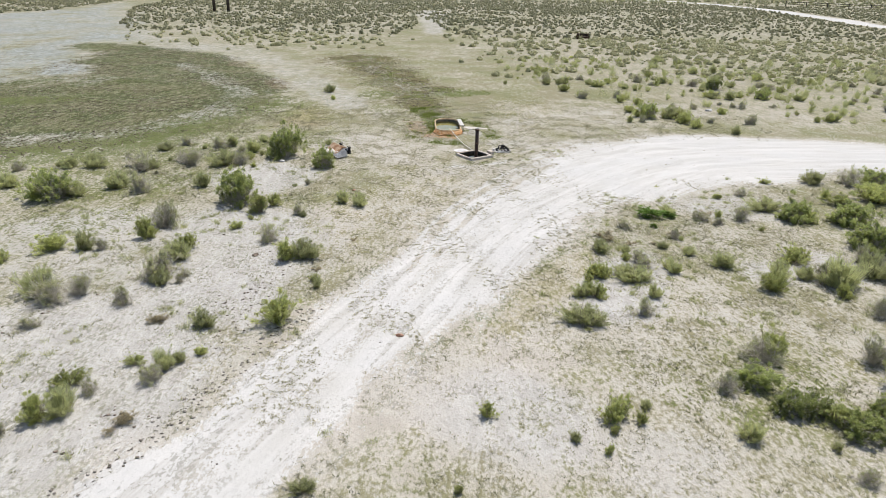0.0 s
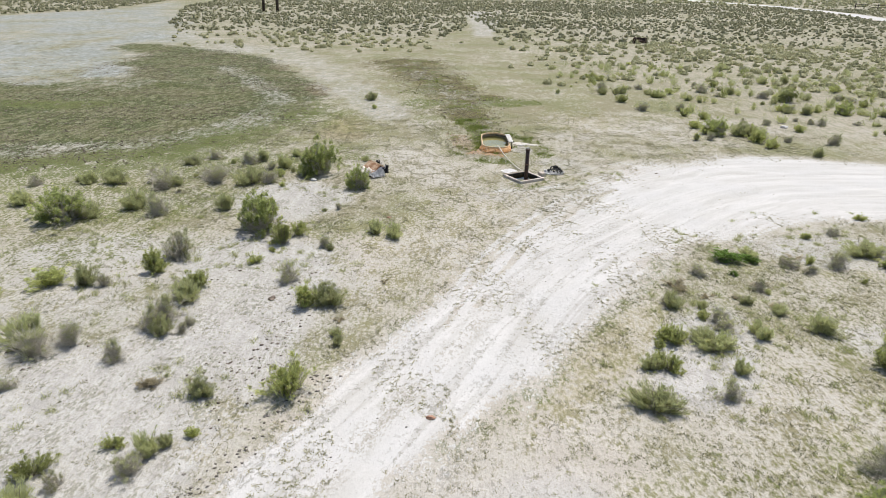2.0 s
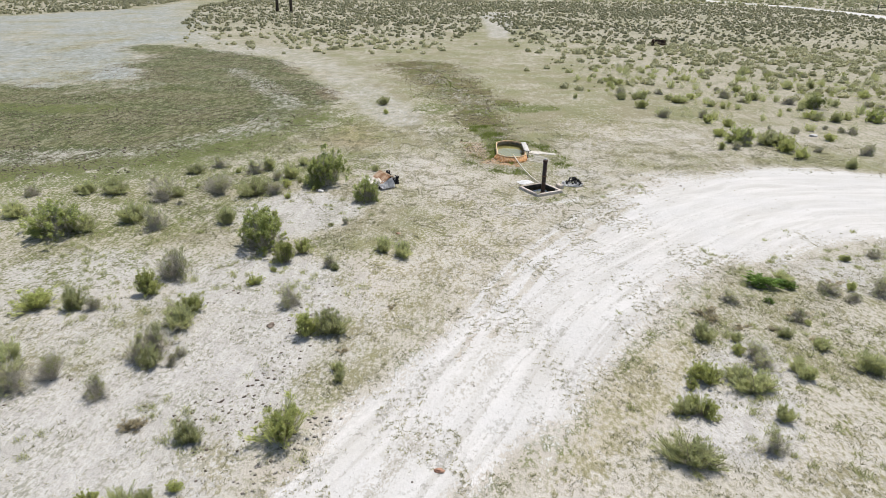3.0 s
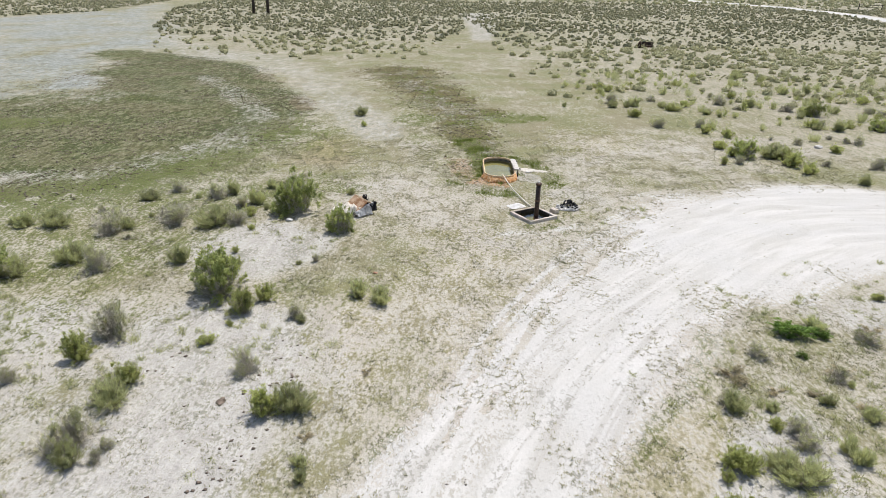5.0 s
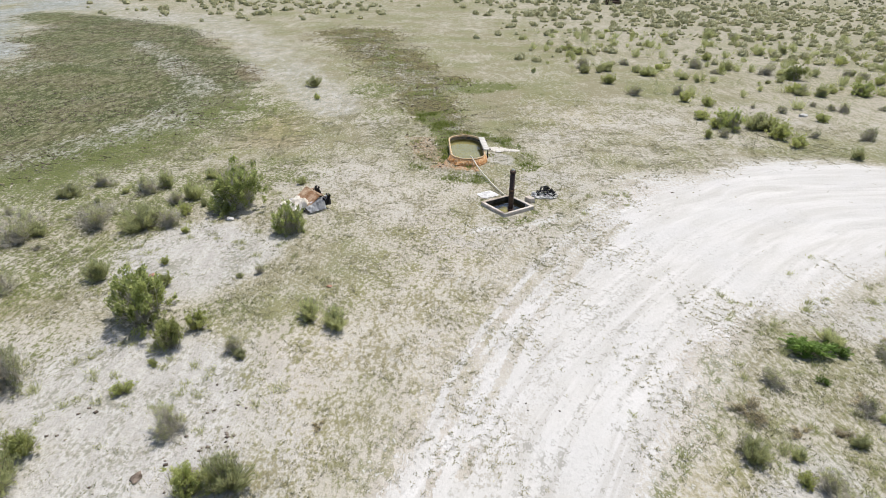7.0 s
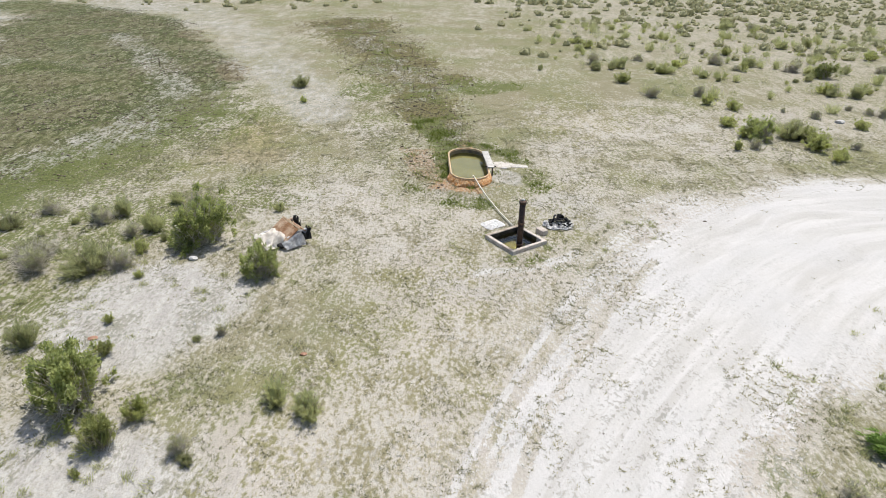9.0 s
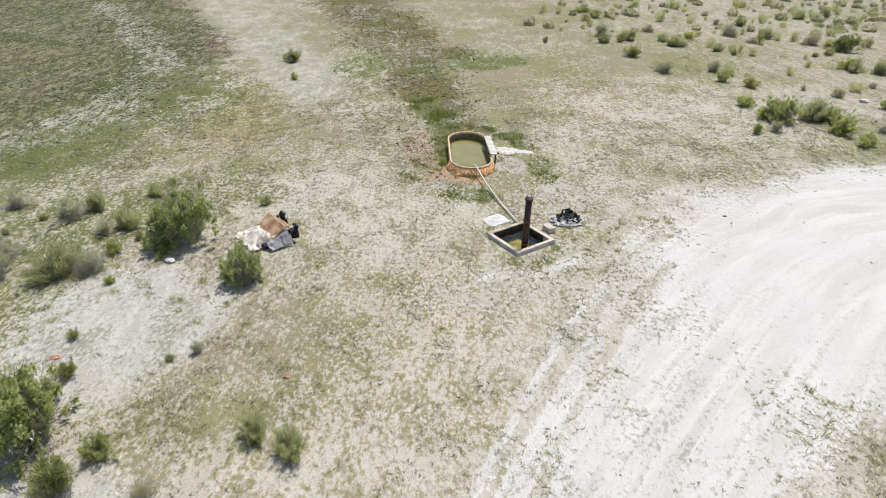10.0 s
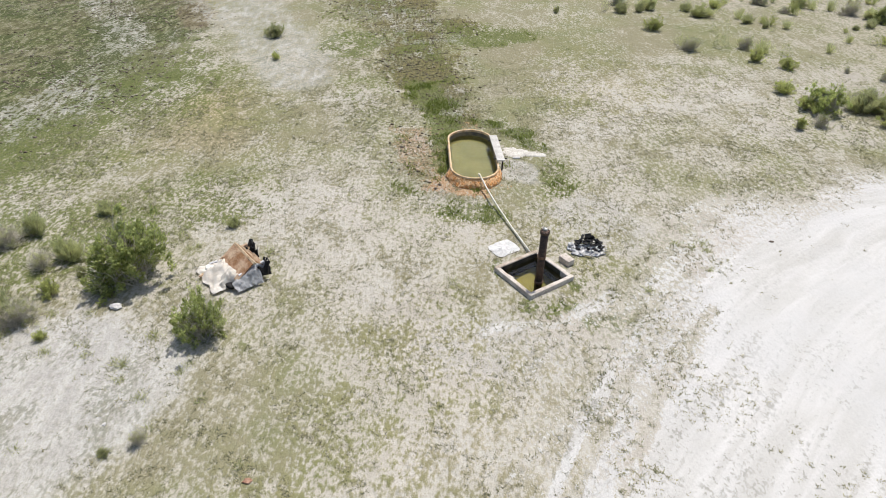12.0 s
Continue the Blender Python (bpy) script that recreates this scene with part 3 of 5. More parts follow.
CHAR = simple("charcoal", (0.006, 0.006, 0.006), (0.03, 0.028, 0.027), 14, 0.8, 0, 0.9, 60, 0.02)
ASH = simple("grey_ash", (0.34, 0.325, 0.305), (0.74, 0.72, 0.69), 22, 0.98, 0, 1.0, 60, 0.02)
CLOTH = simple("dirty_white_padding", (0.82, 0.76, 0.67), (0.92, 0.87, 0.79), 4, 0.95, 0, 0.4, 30, 0.008, 0.3, (0.92, 1.06))
CARD = simple("white_card", (0.74, 0.72, 0.69), (0.84, 0.82, 0.79), 5, 0.8, 0, 0.1, 25, 0.003, 0.3, (0.95, 1.05))
BROWN = simple("rusty_brown_board", (0.24, 0.12, 0.055), (0.50, 0.36, 0.24), 3.5, 0.85, 0, 0.4, 40, 0.006)
GREYFAB = simple("faded_grey_fabric", (0.50, 0.49, 0.49), (0.66, 0.65, 0.64), 5, 0.9, 0, 0.4, 50, 0.005, 0.3, (0.88, 1.08))
BLACKFAB_AND_SHADE = simple("black_torn_fabric_and_shade", (0.010, 0.009, 0.009), (0.03, 0.027, 0.026), 10, 0.85)
WOOD = simple("weathered_wood", (0.32, 0.21, 0.12), (0.50, 0.38, 0.25), 7, 0.85)
POLE = simple("dark_creosote_wood", (0.035, 0.028, 0.023), (0.075, 0.06, 0.05), 3, 0.9)
WRECK = simple("burnt_rust", (0.035, 0.022, 0.016), (0.11, 0.065, 0.04), 4, 0.85, 0.2)
SALTCRUST = simple("dried_salt_crust", (0.45, 0.41, 0.35), (0.57, 0.53, 0.465), 5, 0.95, 0, 0.5, 40, 0.01)
TILE = simple("orange_earth", (0.28, 0.14, 0.085), (0.42, 0.26, 0.18), 14, 0.95)


def water_material(name, tint):
    """Clear water with an olive tint over a muddy floor."""
    n = Nodes(name)
    n.bump(n.noise(5.0, 2), 0.03, 0.02)
    m = n.done(tint, 0.02, 0.0, 0.5)
    n.p.inputs["IOR"].default_value = 1.33
    n.p.inputs["Transmission Weight"].default_value = 1.0
    return m


WATER = water_material("olive_water", (0.46, 0.50, 0.31))
TANK_MUD = simple("olive_silt", (0.225, 0.20, 0.095), (0.30, 0.265, 0.13), 1.6, 0.95, 0, 0.3, 18)
BOX_MUD = simple("ochre_silt", (0.20, 0.165, 0.05), (0.29, 0.235, 0.08), 2.5, 0.95, 0, 0.3, 18)
SHADED_STEEL = simple("shaded_inner_steel", (0.13, 0.115, 0.09), (0.25, 0.20, 0.13), 5)
WET_SHADED_WALL = simple("wet_shaded_concrete", (0.035, 0.03, 0.024), (0.085, 0.07, 0.05), 5)
WET_STEEL = simple("wet_scaled_steel", (0.20, 0.165, 0.085), (0.30, 0.26, 0.13), 4, 0.7, 0, 0.4, 40)

# ---------------------------------------------------------------- ground
gx = spaced(-13, 14, 0.11, -900, 900)
gy = spaced(6.5, 36.5, 0.11, -160, 1200)
# finer round the sunk box and the tank
gx = np.unique(np.concatenate([gx[(gx < -0.7) | (gx > 2.1)], np.arange(-0.7, 2.1, 0.035)]))
gy = np.unique(np.concatenate([gy[(gy < 25.6) | ((gy > 27.4) & (gy < 29.6)) | (gy > 32.8)], np.arange(25.6, 27.4, 0.035), np.arange(29.6, 32.8, 0.05)]))
me, X, Y = grid_mesh("ground", gx, gy, ground_height)
Z = zones(X, Y)
mask(me, "zone_a", Z["road"], Z["grass"], Z["green"])
mask(me, "zone_b", Z["pond"], Z["white"], Z["orange"])
mask(me, "zone_c", Z["tan"], Z["field"], Z["dark"])
mask(me, "zone_e", Z["bare"], Z["salt"], Z["bare"])
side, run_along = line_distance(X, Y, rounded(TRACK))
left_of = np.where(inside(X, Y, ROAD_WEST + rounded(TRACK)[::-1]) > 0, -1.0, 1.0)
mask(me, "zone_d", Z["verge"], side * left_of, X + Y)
me.polygons.foreach_set("use_smooth", np.ones(len(me.polygons), bool))
me.materials.append(GROUND)
tagged(new("ground", me), "pale dry alkali flat with sparse grass, a white dirt track and salty mud", "ground", kind="structure")


# ---------------------------------------------------------------- mesh helpers
def part(name, bm, material, parent=None, label="", smooth=False):
    """One mesh object from a bmesh, under a thing or a part."""
    me = bpy.data.meshes.new(name)
    bmesh.ops.recalc_face_normals(bm, faces=bm.faces)
    bm.to_mesh(me)
    bm.free()
    if smooth:
        me.polygons.foreach_set("use_smooth", np.ones(len(me.polygons), bool))
    me.materials.append(material)
    ob = new(name, me)
    ob.parent = parent
    if label:
        ob["label"] = label
    return ob


def thing(name, m, label, category, group="", kind=""):
    ob = new(name)
    ob.empty_display_size = 0.1
    ob.matrix_world = m
    return tagged(ob, label, category, group, kind)


def arrays(name, verts, faces, material, parent=None, smooth=False):
    me = bpy.data.meshes.new(name)
    fill_mesh(me, verts, faces)
    if smooth:
        me.polygons.foreach_set("use_smooth", np.ones(len(me.polygons), bool))
    me.materials.append(material)
    ob = new(name, me)
    ob.parent = parent
    return ob


def block(bm, size, at=(0, 0, 0), turn=(0, 0, 0), bevel=0.01, rough=0.0, cuts=0, seed=1):
    """A worn box."""
    w = bmesh.new()
    bmesh.ops.create_cube(w, size=1.0, matrix=Matrix.Diagonal((*size, 1)))
    if cuts:
        bmesh.ops.subdivide_edges(w, edges=w.edges[:], cuts=cuts, use_grid_fill=True)
    if bevel:
        edges = [e for e in w.edges if e.calc_face_angle(0) > 0.5]
        bmesh.ops.bevel(w, geom=edges, offset=bevel, segments=2, affect="EDGES", profile=0.6)
    m, made = pose(*at, *turn), {}
    for v in w.verts:
        co = v.co + Vector(noise.noise_vector(v.co * 4.0 + Vector((seed * 3.1, 0, 0)))) * rough
        made[v] = bm.verts.new(m @ co)
    for f in w.faces:
        bm.faces.new([made[v] for v in f.verts])
    w.free()


def tube(bm, pts, radii, sides=12, caps=True):
    """A round bar along points."""
    rings = []
    for i, p in enumerate(pts):
        p = Vector(p)
        d = (Vector(pts[min(i + 1, len(pts) - 1)]) - Vector(pts[max(i - 1, 0)])).normalized()
        a = d.orthogonal().normalized() if abs(d.z) > 0.99 else d.cross(Vector((0, 0, 1))).normalized()
        b = d.cross(a)
        r = radii[i] if isinstance(radii, (list, tuple)) else radii
        rings.append([bm.verts.new(p + r * (math.cos(2 * math.pi * k / sides) * a + math.sin(2 * math.pi * k / sides) * b)) for k in range(sides)])
    for u, v in zip(rings, rings[1:]):
        for k in range(sides):
            bm.faces.new((u[k], u[(k + 1) % sides], v[(k + 1) % sides], v[k]))
    if caps:
        bm.faces.new(rings[0][::-1])
        bm.faces.new(rings[-1])
    return rings


def lump(bm, at, size, seed, detail=2, rough=0.35):
    """An irregular stone or clod."""
    made = bmesh.ops.create_icosphere(bm, subdivisions=detail, radius=1.0)
    for v in made["verts"]:
        k = 1 + rough * noise.noise(v.co * 1.6 + Vector((seed * 7.3, seed * 1.7, 0))) + 0.5 * rough * noise.noise(v.co * 4.1 + Vector((0, seed * 3.3, 0)))
        v.co = Vector((v.co.x * size[0], v.co.y * size[1], v.co.z * size[2])) * k + Vector(at)


# ---------------------------------------------------------------- shrubs
def twig_arrays(paths, r0, r1):
    """Three-sided tapered twigs along paths of equal length, (n, k, 3)."""
    n, k, _ = paths.shape
    ang = np.array([0, 2.094, 4.189])
    rad = np.linspace(r0, r1, k)
    ring = np.stack([np.cos(ang), np.sin(ang), np.zeros(3)], 1)
    v = paths[:, :, None, :] + rad[None, :, None, None] * ring[None, None]
    base = (np.arange(n)[:, None] * k + np.arange(k - 1)[None]).reshape(-1, 1) * 3
    quads = np.concatenate([base + np.array([[j, (j + 1) % 3, 3 + (j + 1) % 3, 3 + j]]) for j in range(3)], 0)
    return v.reshape(-1, 3), quads


def leaf_arrays(at, way, length, width, rng):
    """Narrow leaves, each a bent diamond of one quad."""
    side = np.cross(way, rng.normal(size=way.shape))
    side /= np.linalg.norm(side, axis=1, keepdims=True) + 1e-9
    l, w = length[:, None], width[:, None]
    v = np.stack([at, at + way * l * 0.5 + side * w, at + way * l, at + way * l * 0.5 - side * w], 1)
    return v.reshape(-1, 3), np.arange(len(at) * 4).reshape(-1, 4)


SHRUB = {  # leaves, leaf length, leaf width, lobes, stems, upright, gap at the foot
    "G": (11500, 0.058, 0.0135, 30, 230, 0.7, 0.04),
    "g": (3200, 0.09, 0.0095, 12, 70, 1.2, 0.05),
    "r": (2000, 0.15, 0.0065, 13, 60, 1.9, 0.04),
    "s": (2200, 0.068, 0.0078, 13, 240, 0.9, 0.06),
    "b": (2200, 0.13, 0.02, 8, 30, 0.9, 0.02),
    "t": (700, 0.16, 0.007, 6, 40, 1.0, 0.0),
}


def shrub_meshes(kind, seed):
    """Twigs and leaves of a shrub one metre wide and one high."""
    rng = np.random.default_rng(seed)
    count, ll, lw, lobes, stems, upright, gap = SHRUB[kind]
    a = rng.uniform(0, 2 * math.pi, lobes)
    r = 0.36 * np.sqrt(rng.uniform(0.0, 1, lobes))
    size = rng.uniform(0.09, 0.22, lobes)
    top = np.clip(0.95 - 1.5 * r * rng.uniform(0.6, 1.2, lobes), 0.28, 0.92)
    if kind in "Gs":
        r, top = r * 1.12, np.where(rng.uniform(size=lobes) < 0.45, top * rng.uniform(0.4, 0.8, lobes), top)
    cen = np.stack([r * np.cos(a), r * np.sin(a), np.maximum(top - size * 0.9, 0.08)], 1)
    # tufts: leaves grow in sprays at the ends of the twigs, with gaps between
    sprays = count // (34 if kind in "Gg" else 20)
    pick = rng.integers(0, lobes, sprays)
    d = rng.normal(size=(sprays, 3))
    d[:, 2] = d[:, 2] * 0.9 + 0.25
    d /= np.linalg.norm(d, axis=1, keepdims=True)
    hub = cen[pick] + d * (size[pick] * rng.uniform(0.3, 1.1, sprays) ** 0.6)[:, None] * np.array([1.0, 1.0, 1.1])
    stray = rng.uniform(size=sprays) < 0.34
    hub[stray] *= rng.uniform(0.85, 1.5, (stray.sum(), 1))
    low = rng.uniform(size=sprays) < (0.42 if kind == "G" else 0.3)
    hub[low, 2] *= rng.uniform(0.15, 0.8, low.sum())
    hub[:, 2] = np.maximum(hub[:, 2], gap * rng.uniform(0.2, 1, sprays))
    # one side of a woody shrub is bare below
    if kind in "Gs":
        thin = (hub[:, 0] > 0.08) & (hub[:, 2] < 0.45) & (rng.uniform(size=sprays) < 0.8)
        hub = hub[~thin]
        d = d[~thin]
        sprays = len(hub)
    which = rng.integers(0, sprays, count)
    d = d[which]
    at = hub[which] + rng.normal(size=(count, 3)) * np.array([0.024, 0.024, 0.040])
    at[:, 2] = np.maximum(at[:, 2], 0.01)
    way = d * 0.7 + np.array([0, 0, upright]) + rng.normal(size=(count, 3)) * 0.48
    way /= np.linalg.norm(way, axis=1, keepdims=True)
    v, f = leaf_arrays(at, way, ll * rng.uniform(0.6, 1.3, count), lw * rng.uniform(0.7, 1.3, count), rng)
    if kind in "rgt":
        # long thin shoots that fan out from the foot
        shoots = {"r": 1500, "g": 700, "t": 300}[kind]
        goal = hub[rng.integers(0, sprays, shoots)] + rng.normal(size=(shoots, 3)) * 0.04
        goal[:, 2] = np.maximum(goal[:, 2], 0.08) * rng.uniform(0.9, 1.15, shoots)
        foot = goal * np.array([0.45, 0.45, 0.12]) + rng.normal(size=(shoots, 3)) * np.array([0.05, 0.05, 0.02])
        reach = goal - foot
        span = np.linalg.norm(reach, axis=1)
        v2, f2 = leaf_arrays(foot, reach / span[:, None], span, np.full(shoots, 0.0065), rng)
        v, f = np.concatenate([v, v2]), np.concatenate([f, f2 + len(v)])
    leaves = bpy.data.meshes.new("foliage")
    fill_mesh(leaves, v, f)
    leaves.materials.append(LEAF[kind])
    # stems run from the foot into the lobes, with forks
    pick = rng.integers(0, lobes, stems)
    end = cen[pick] + rng.normal(size=(stems, 3)) * size[pick][:, None] * (0.95 if kind == "s" else 0.7)
    end[:, 2] = np.maximum(end[:, 2], 0.05)
    foot = np.stack([*(rng.normal(size=(2, stems)) * 0.07), np.full(stems, -0.05)], 1)
    mid = foot * 0.45 + end * 0.55 + rng.normal(size=(stems, 3)) * 0.05
    mid[:, 2] *= 0.8
    v1, f1 = twig_arrays(np.stack([foot, mid, end], 1), 0.0085, 0.003)
    forks = stems * (4 if kind in "Gs" else 2)
    pick = rng.integers(0, stems, forks)
    start = mid[pick] + (end - mid)[pick] * rng.uniform(0, 0.8, (forks, 1))
    out = start + (end - foot)[pick] * 0.22 + rng.normal(size=(forks, 3)) * 0.085
    v2, f2 = twig_arrays(np.stack([start, (start + out) / 2 + 0.01, out], 1), 0.0042, 0.002)
    wood = bpy.data.meshes.new("woody_base")
    fill_mesh(wood, np.concatenate([v1, v2]), np.concatenate([f1, f2 + len(v1)]))
    wood.materials.append(BARK if kind in "sG" else BARK_DARK)
    return wood, leaves


SHRUB_MESH = {k: [shrub_meshes(k, 10 + 7 * i + ord(k)) for i in range(4)] for k in SHRUB}
SHRUB_LABEL = {
    "G": ("large bushy green shrub with bare grey twigs at its foot", "shrub"),
    "g": ("rounded yellow-green desert shrub on pale dry soil", "shrub"),
    "r": ("fine upright olive-green brush clump on dry soil", "shrub"),
    "s": ("grey twiggy sagebrush with sparse dull green leaves", "shrub"),
    "b": ("low lush bright green plant beside the dirt track", "plant"),
    "t": ("small straw-coloured dry weed clump on pale soil", "weed"),
}
shrub_rng = np.random.default_rng(3)


def plant(kind, rows):
    """Shrubs of one kind: x, y, width and height of each."""
    for x, y, w, h in rows:
        if kind == "b":
            w, h = 0.82 * w, 0.75 * h
        wood, leaves = SHRUB_MESH[kind][int(shrub_rng.integers(0, 4))]
        label, category = SHRUB_LABEL[kind]
        m = pose(x, y, height_at(x, y), 0, 0, float(shrub_rng.uniform(0, 360)) if kind != "G" else float(shrub_rng.uniform(-85, -5)))
        u = float(shrub_rng.uniform(0.85, 1.2))
        wide = 1.04 if kind in "Gs" else 1.16
        base = thing("weed" if kind == "t" else "shrub", m @ Matrix.Diagonal((wide * w * u, wide * w / u, (0.98 if kind == "G" else 0.92) * h, 1)), label, category, "shrubs on the flat")
        for name, data in (("woody_base", wood), ("foliage", leaves)):
            ob = new(name, data)
            ob.parent = base


plant("G", [
    (7.6, 8.8, 0.55, 0.52), (7.0, 9.0, 0.78, 0.43), (7.6, 9.5, 0.44, 0.41), (6.5, 9.6, 0.53, 0.40), (6.1, 9.6, 0.63, 0.49), (5.8, 10.4, 0.72, 0.45),
    (12.0, 17.1, 1.16, 0.84), (12.6, 19.3, 1.21, 0.77), (11.0, 19.6, 1.05, 0.71), (-6.7, 20.3, 1.39, 1.16), (-12.6, 20.3, 1.47, 0.97), (15.8, 23.4, 1.03, 0.65),
    (-4.6, 24.6, 0.80, 0.88), (-6.5, 26.2, 1.41, 1.33), (10.7, 34.9, 1.00, 0.88), (19.7, 41.5, 1.09, 0.70), (17.7, 44.8, 0.96, 0.85),
])
plant("g", [
    (0.3, 7.5, 0.16, 0.16), (2.7, 8.4, 0.19, 0.18), (2.9, 8.9, 0.18, 0.18), (-6.7, 9.0, 0.51, 0.49), (3.4, 9.2, 0.23, 0.22), (3.0, 9.3, 0.52, 0.50),
    (0.8, 9.3, 0.31, 0.28), (6.8, 9.3, 0.57, 0.38), (-6.7, 10.0, 0.45, 0.38), (8.5, 10.4, 0.62, 0.59), (-5.8, 10.7, 0.30, 0.24), (-8.6, 10.7, 0.53, 0.38),
    (-4.7, 11.1, 0.22, 0.21), (6.6, 11.5, 0.62, 0.58), (-3.5, 12.5, 0.86, 0.65), (-9.2, 13.3, 0.32, 0.30), (3.6, 14.0, 0.47, 0.45), (9.5, 14.1, 0.40, 0.37),
    (8.0, 14.5, 0.61, 0.58), (3.6, 14.8, 0.24, 0.23), (4.0, 15.1, 0.49, 0.46), (3.8, 15.2, 0.40, 0.38), (-11.2, 15.3, 0.43, 0.41), (-4.1, 15.7, 0.60, 0.57),
])
plant("g", [
    (-10.4, 16.1, 0.81, 0.45), (9.4, 16.2, 0.89, 0.44), (4.9, 16.2, 0.27, 0.26), (-6.9, 16.4, 0.60, 0.43), (-8.3, 17.1, 0.64, 0.61), (-6.0, 17.9, 0.29, 0.28),
    (9.5, 18.5, 0.17, 0.16), (-5.8, 18.7, 0.17, 0.16), (-5.7, 19.3, 0.75, 0.64), (11.4, 19.4, 0.49, 0.46), (8.6, 19.6, 0.26, 0.25), (-5.4, 19.9, 0.46, 0.44),
    (13.2, 21.1, 0.84, 0.42), (9.3, 21.5, 0.34, 0.19), (-6.7, 21.6, 0.35, 0.33), (14.8, 21.7, 1.52, 0.76), (13.1, 21.8, 0.39, 0.36), (-7.1, 22.6, 0.23, 0.22),
    (11.8, 23.5, 0.33, 0.23), (-7.3, 24.4, 0.22, 0.21), (-7.7, 25.6, 0.40, 0.37), (12.5, 32.9, 0.59, 0.55), (9.4, 33.7, 0.39, 0.37), (12.3, 34.1, 0.98, 0.70),
])
plant("g", [
    (12.3, 34.9, 0.67, 0.63), (10.2, 35.2, 0.50, 0.47), (15.2, 36.5, 0.47, 0.45), (10.1, 36.6, 0.66, 0.48), (-6.5, 38.6, 0.32, 0.31), (11.2, 38.8, 0.56, 0.48),
    (10.3, 39.5, 0.52, 0.49), (16.4, 41.7, 0.69, 0.51), (7.5, 43.2, 0.72, 0.59), (21.8, 43.9, 0.59, 0.56),
])
plant("r", [
    (-2.0, 7.5, 0.41, 0.20), (6.4, 8.6, 0.20, 0.15), (2.2, 8.7, 0.20, 0.19), (5.1, 8.8, 0.44, 0.34), (-6.4, 9.2, 0.56, 0.54), (3.6, 9.6, 0.25, 0.16),
    (-5.2, 10.6, 0.44, 0.42), (-5.0, 10.8, 0.27, 0.25), (-5.0, 12.2, 0.45, 0.43), (3.1, 12.7, 0.82, 0.46), (-9.3, 13.7, 0.78, 0.59), (3.3, 14.0, 0.40, 0.38),
    (5.0, 14.0, 0.35, 0.33), (-6.7, 14.2, 0.48, 0.46), (-3.0, 14.2, 0.24, 0.23), (-3.1, 14.5, 0.25, 0.23), (9.7, 14.7, 0.96, 0.82), (4.8, 14.9, 0.73, 0.40),
    (4.6, 15.1, 0.63, 0.32), (9.1, 15.1, 0.40, 0.38), (8.5, 15.2, 0.56, 0.53), (11.0, 15.4, 0.99, 0.63), (5.9, 15.4, 0.38, 0.36), (5.9, 15.7, 0.36, 0.29),
])
plant("r", [
    (7.3, 15.8, 0.66, 0.38), (-6.9, 15.8, 0.78, 0.48), (-3.6, 15.9, 0.67, 0.64), (-9.6, 16.2, 0.57, 0.53), (6.7, 16.6, 0.38, 0.27), (4.3, 16.7, 0.43, 0.40),
    (5.0, 16.7, 0.23, 0.22), (6.1, 17.0, 0.26, 0.25), (6.8, 17.6, 0.16, 0.15), (-4.3, 19.0, 0.25, 0.21), (7.1, 19.9, 0.53, 0.31), (-2.7, 20.1, 0.53, 0.50),
    (10.4, 20.4, 0.91, 0.47), (-3.3, 20.4, 0.48, 0.46), (-12.1, 20.7, 0.74, 0.50), (-14.8, 21.5, 0.76, 0.48), (-11.1, 21.6, 0.81, 0.60), (-8.3, 21.8, 0.56, 0.53),
    (-5.2, 22.1, 0.19, 0.11), (13.6, 23.6, 0.93, 0.47), (-13.9, 23.8, 0.63, 0.42), (-13.1, 24.0, 0.88, 0.53), (-14.4, 24.0, 0.30, 0.24), (-11.0, 24.0, 0.57, 0.38),
])
plant("r", [
    (-8.5, 24.7, 1.06, 0.65), (-10.7, 25.1, 0.18, 0.17), (-7.4, 26.2, 0.21, 0.20), (-10.5, 26.3, 0.17, 0.16), (-11.5, 26.7, 0.63, 0.37), (-7.9, 26.7, 0.56, 0.53),
    (-10.0, 27.0, 0.22, 0.21), (-9.0, 27.5, 0.52, 0.49), (-5.0, 28.0, 0.27, 0.26), (-7.9, 28.4, 0.38, 0.37), (14.0, 31.5, 0.44, 0.42), (12.0, 35.2, 1.08, 0.79),
    (-7.1, 41.1, 0.80, 0.49), (12.3, 43.7, 0.29, 0.28), (11.8, 44.4, 0.53, 0.39), (4.0, 45.3, 0.31, 0.29), (10.2, 45.4, 0.91, 0.49), (7.6, 45.7, 0.46, 0.44),
    (9.7, 46.1, 0.56, 0.40), (15.0, 47.0, 0.79, 0.53),
])
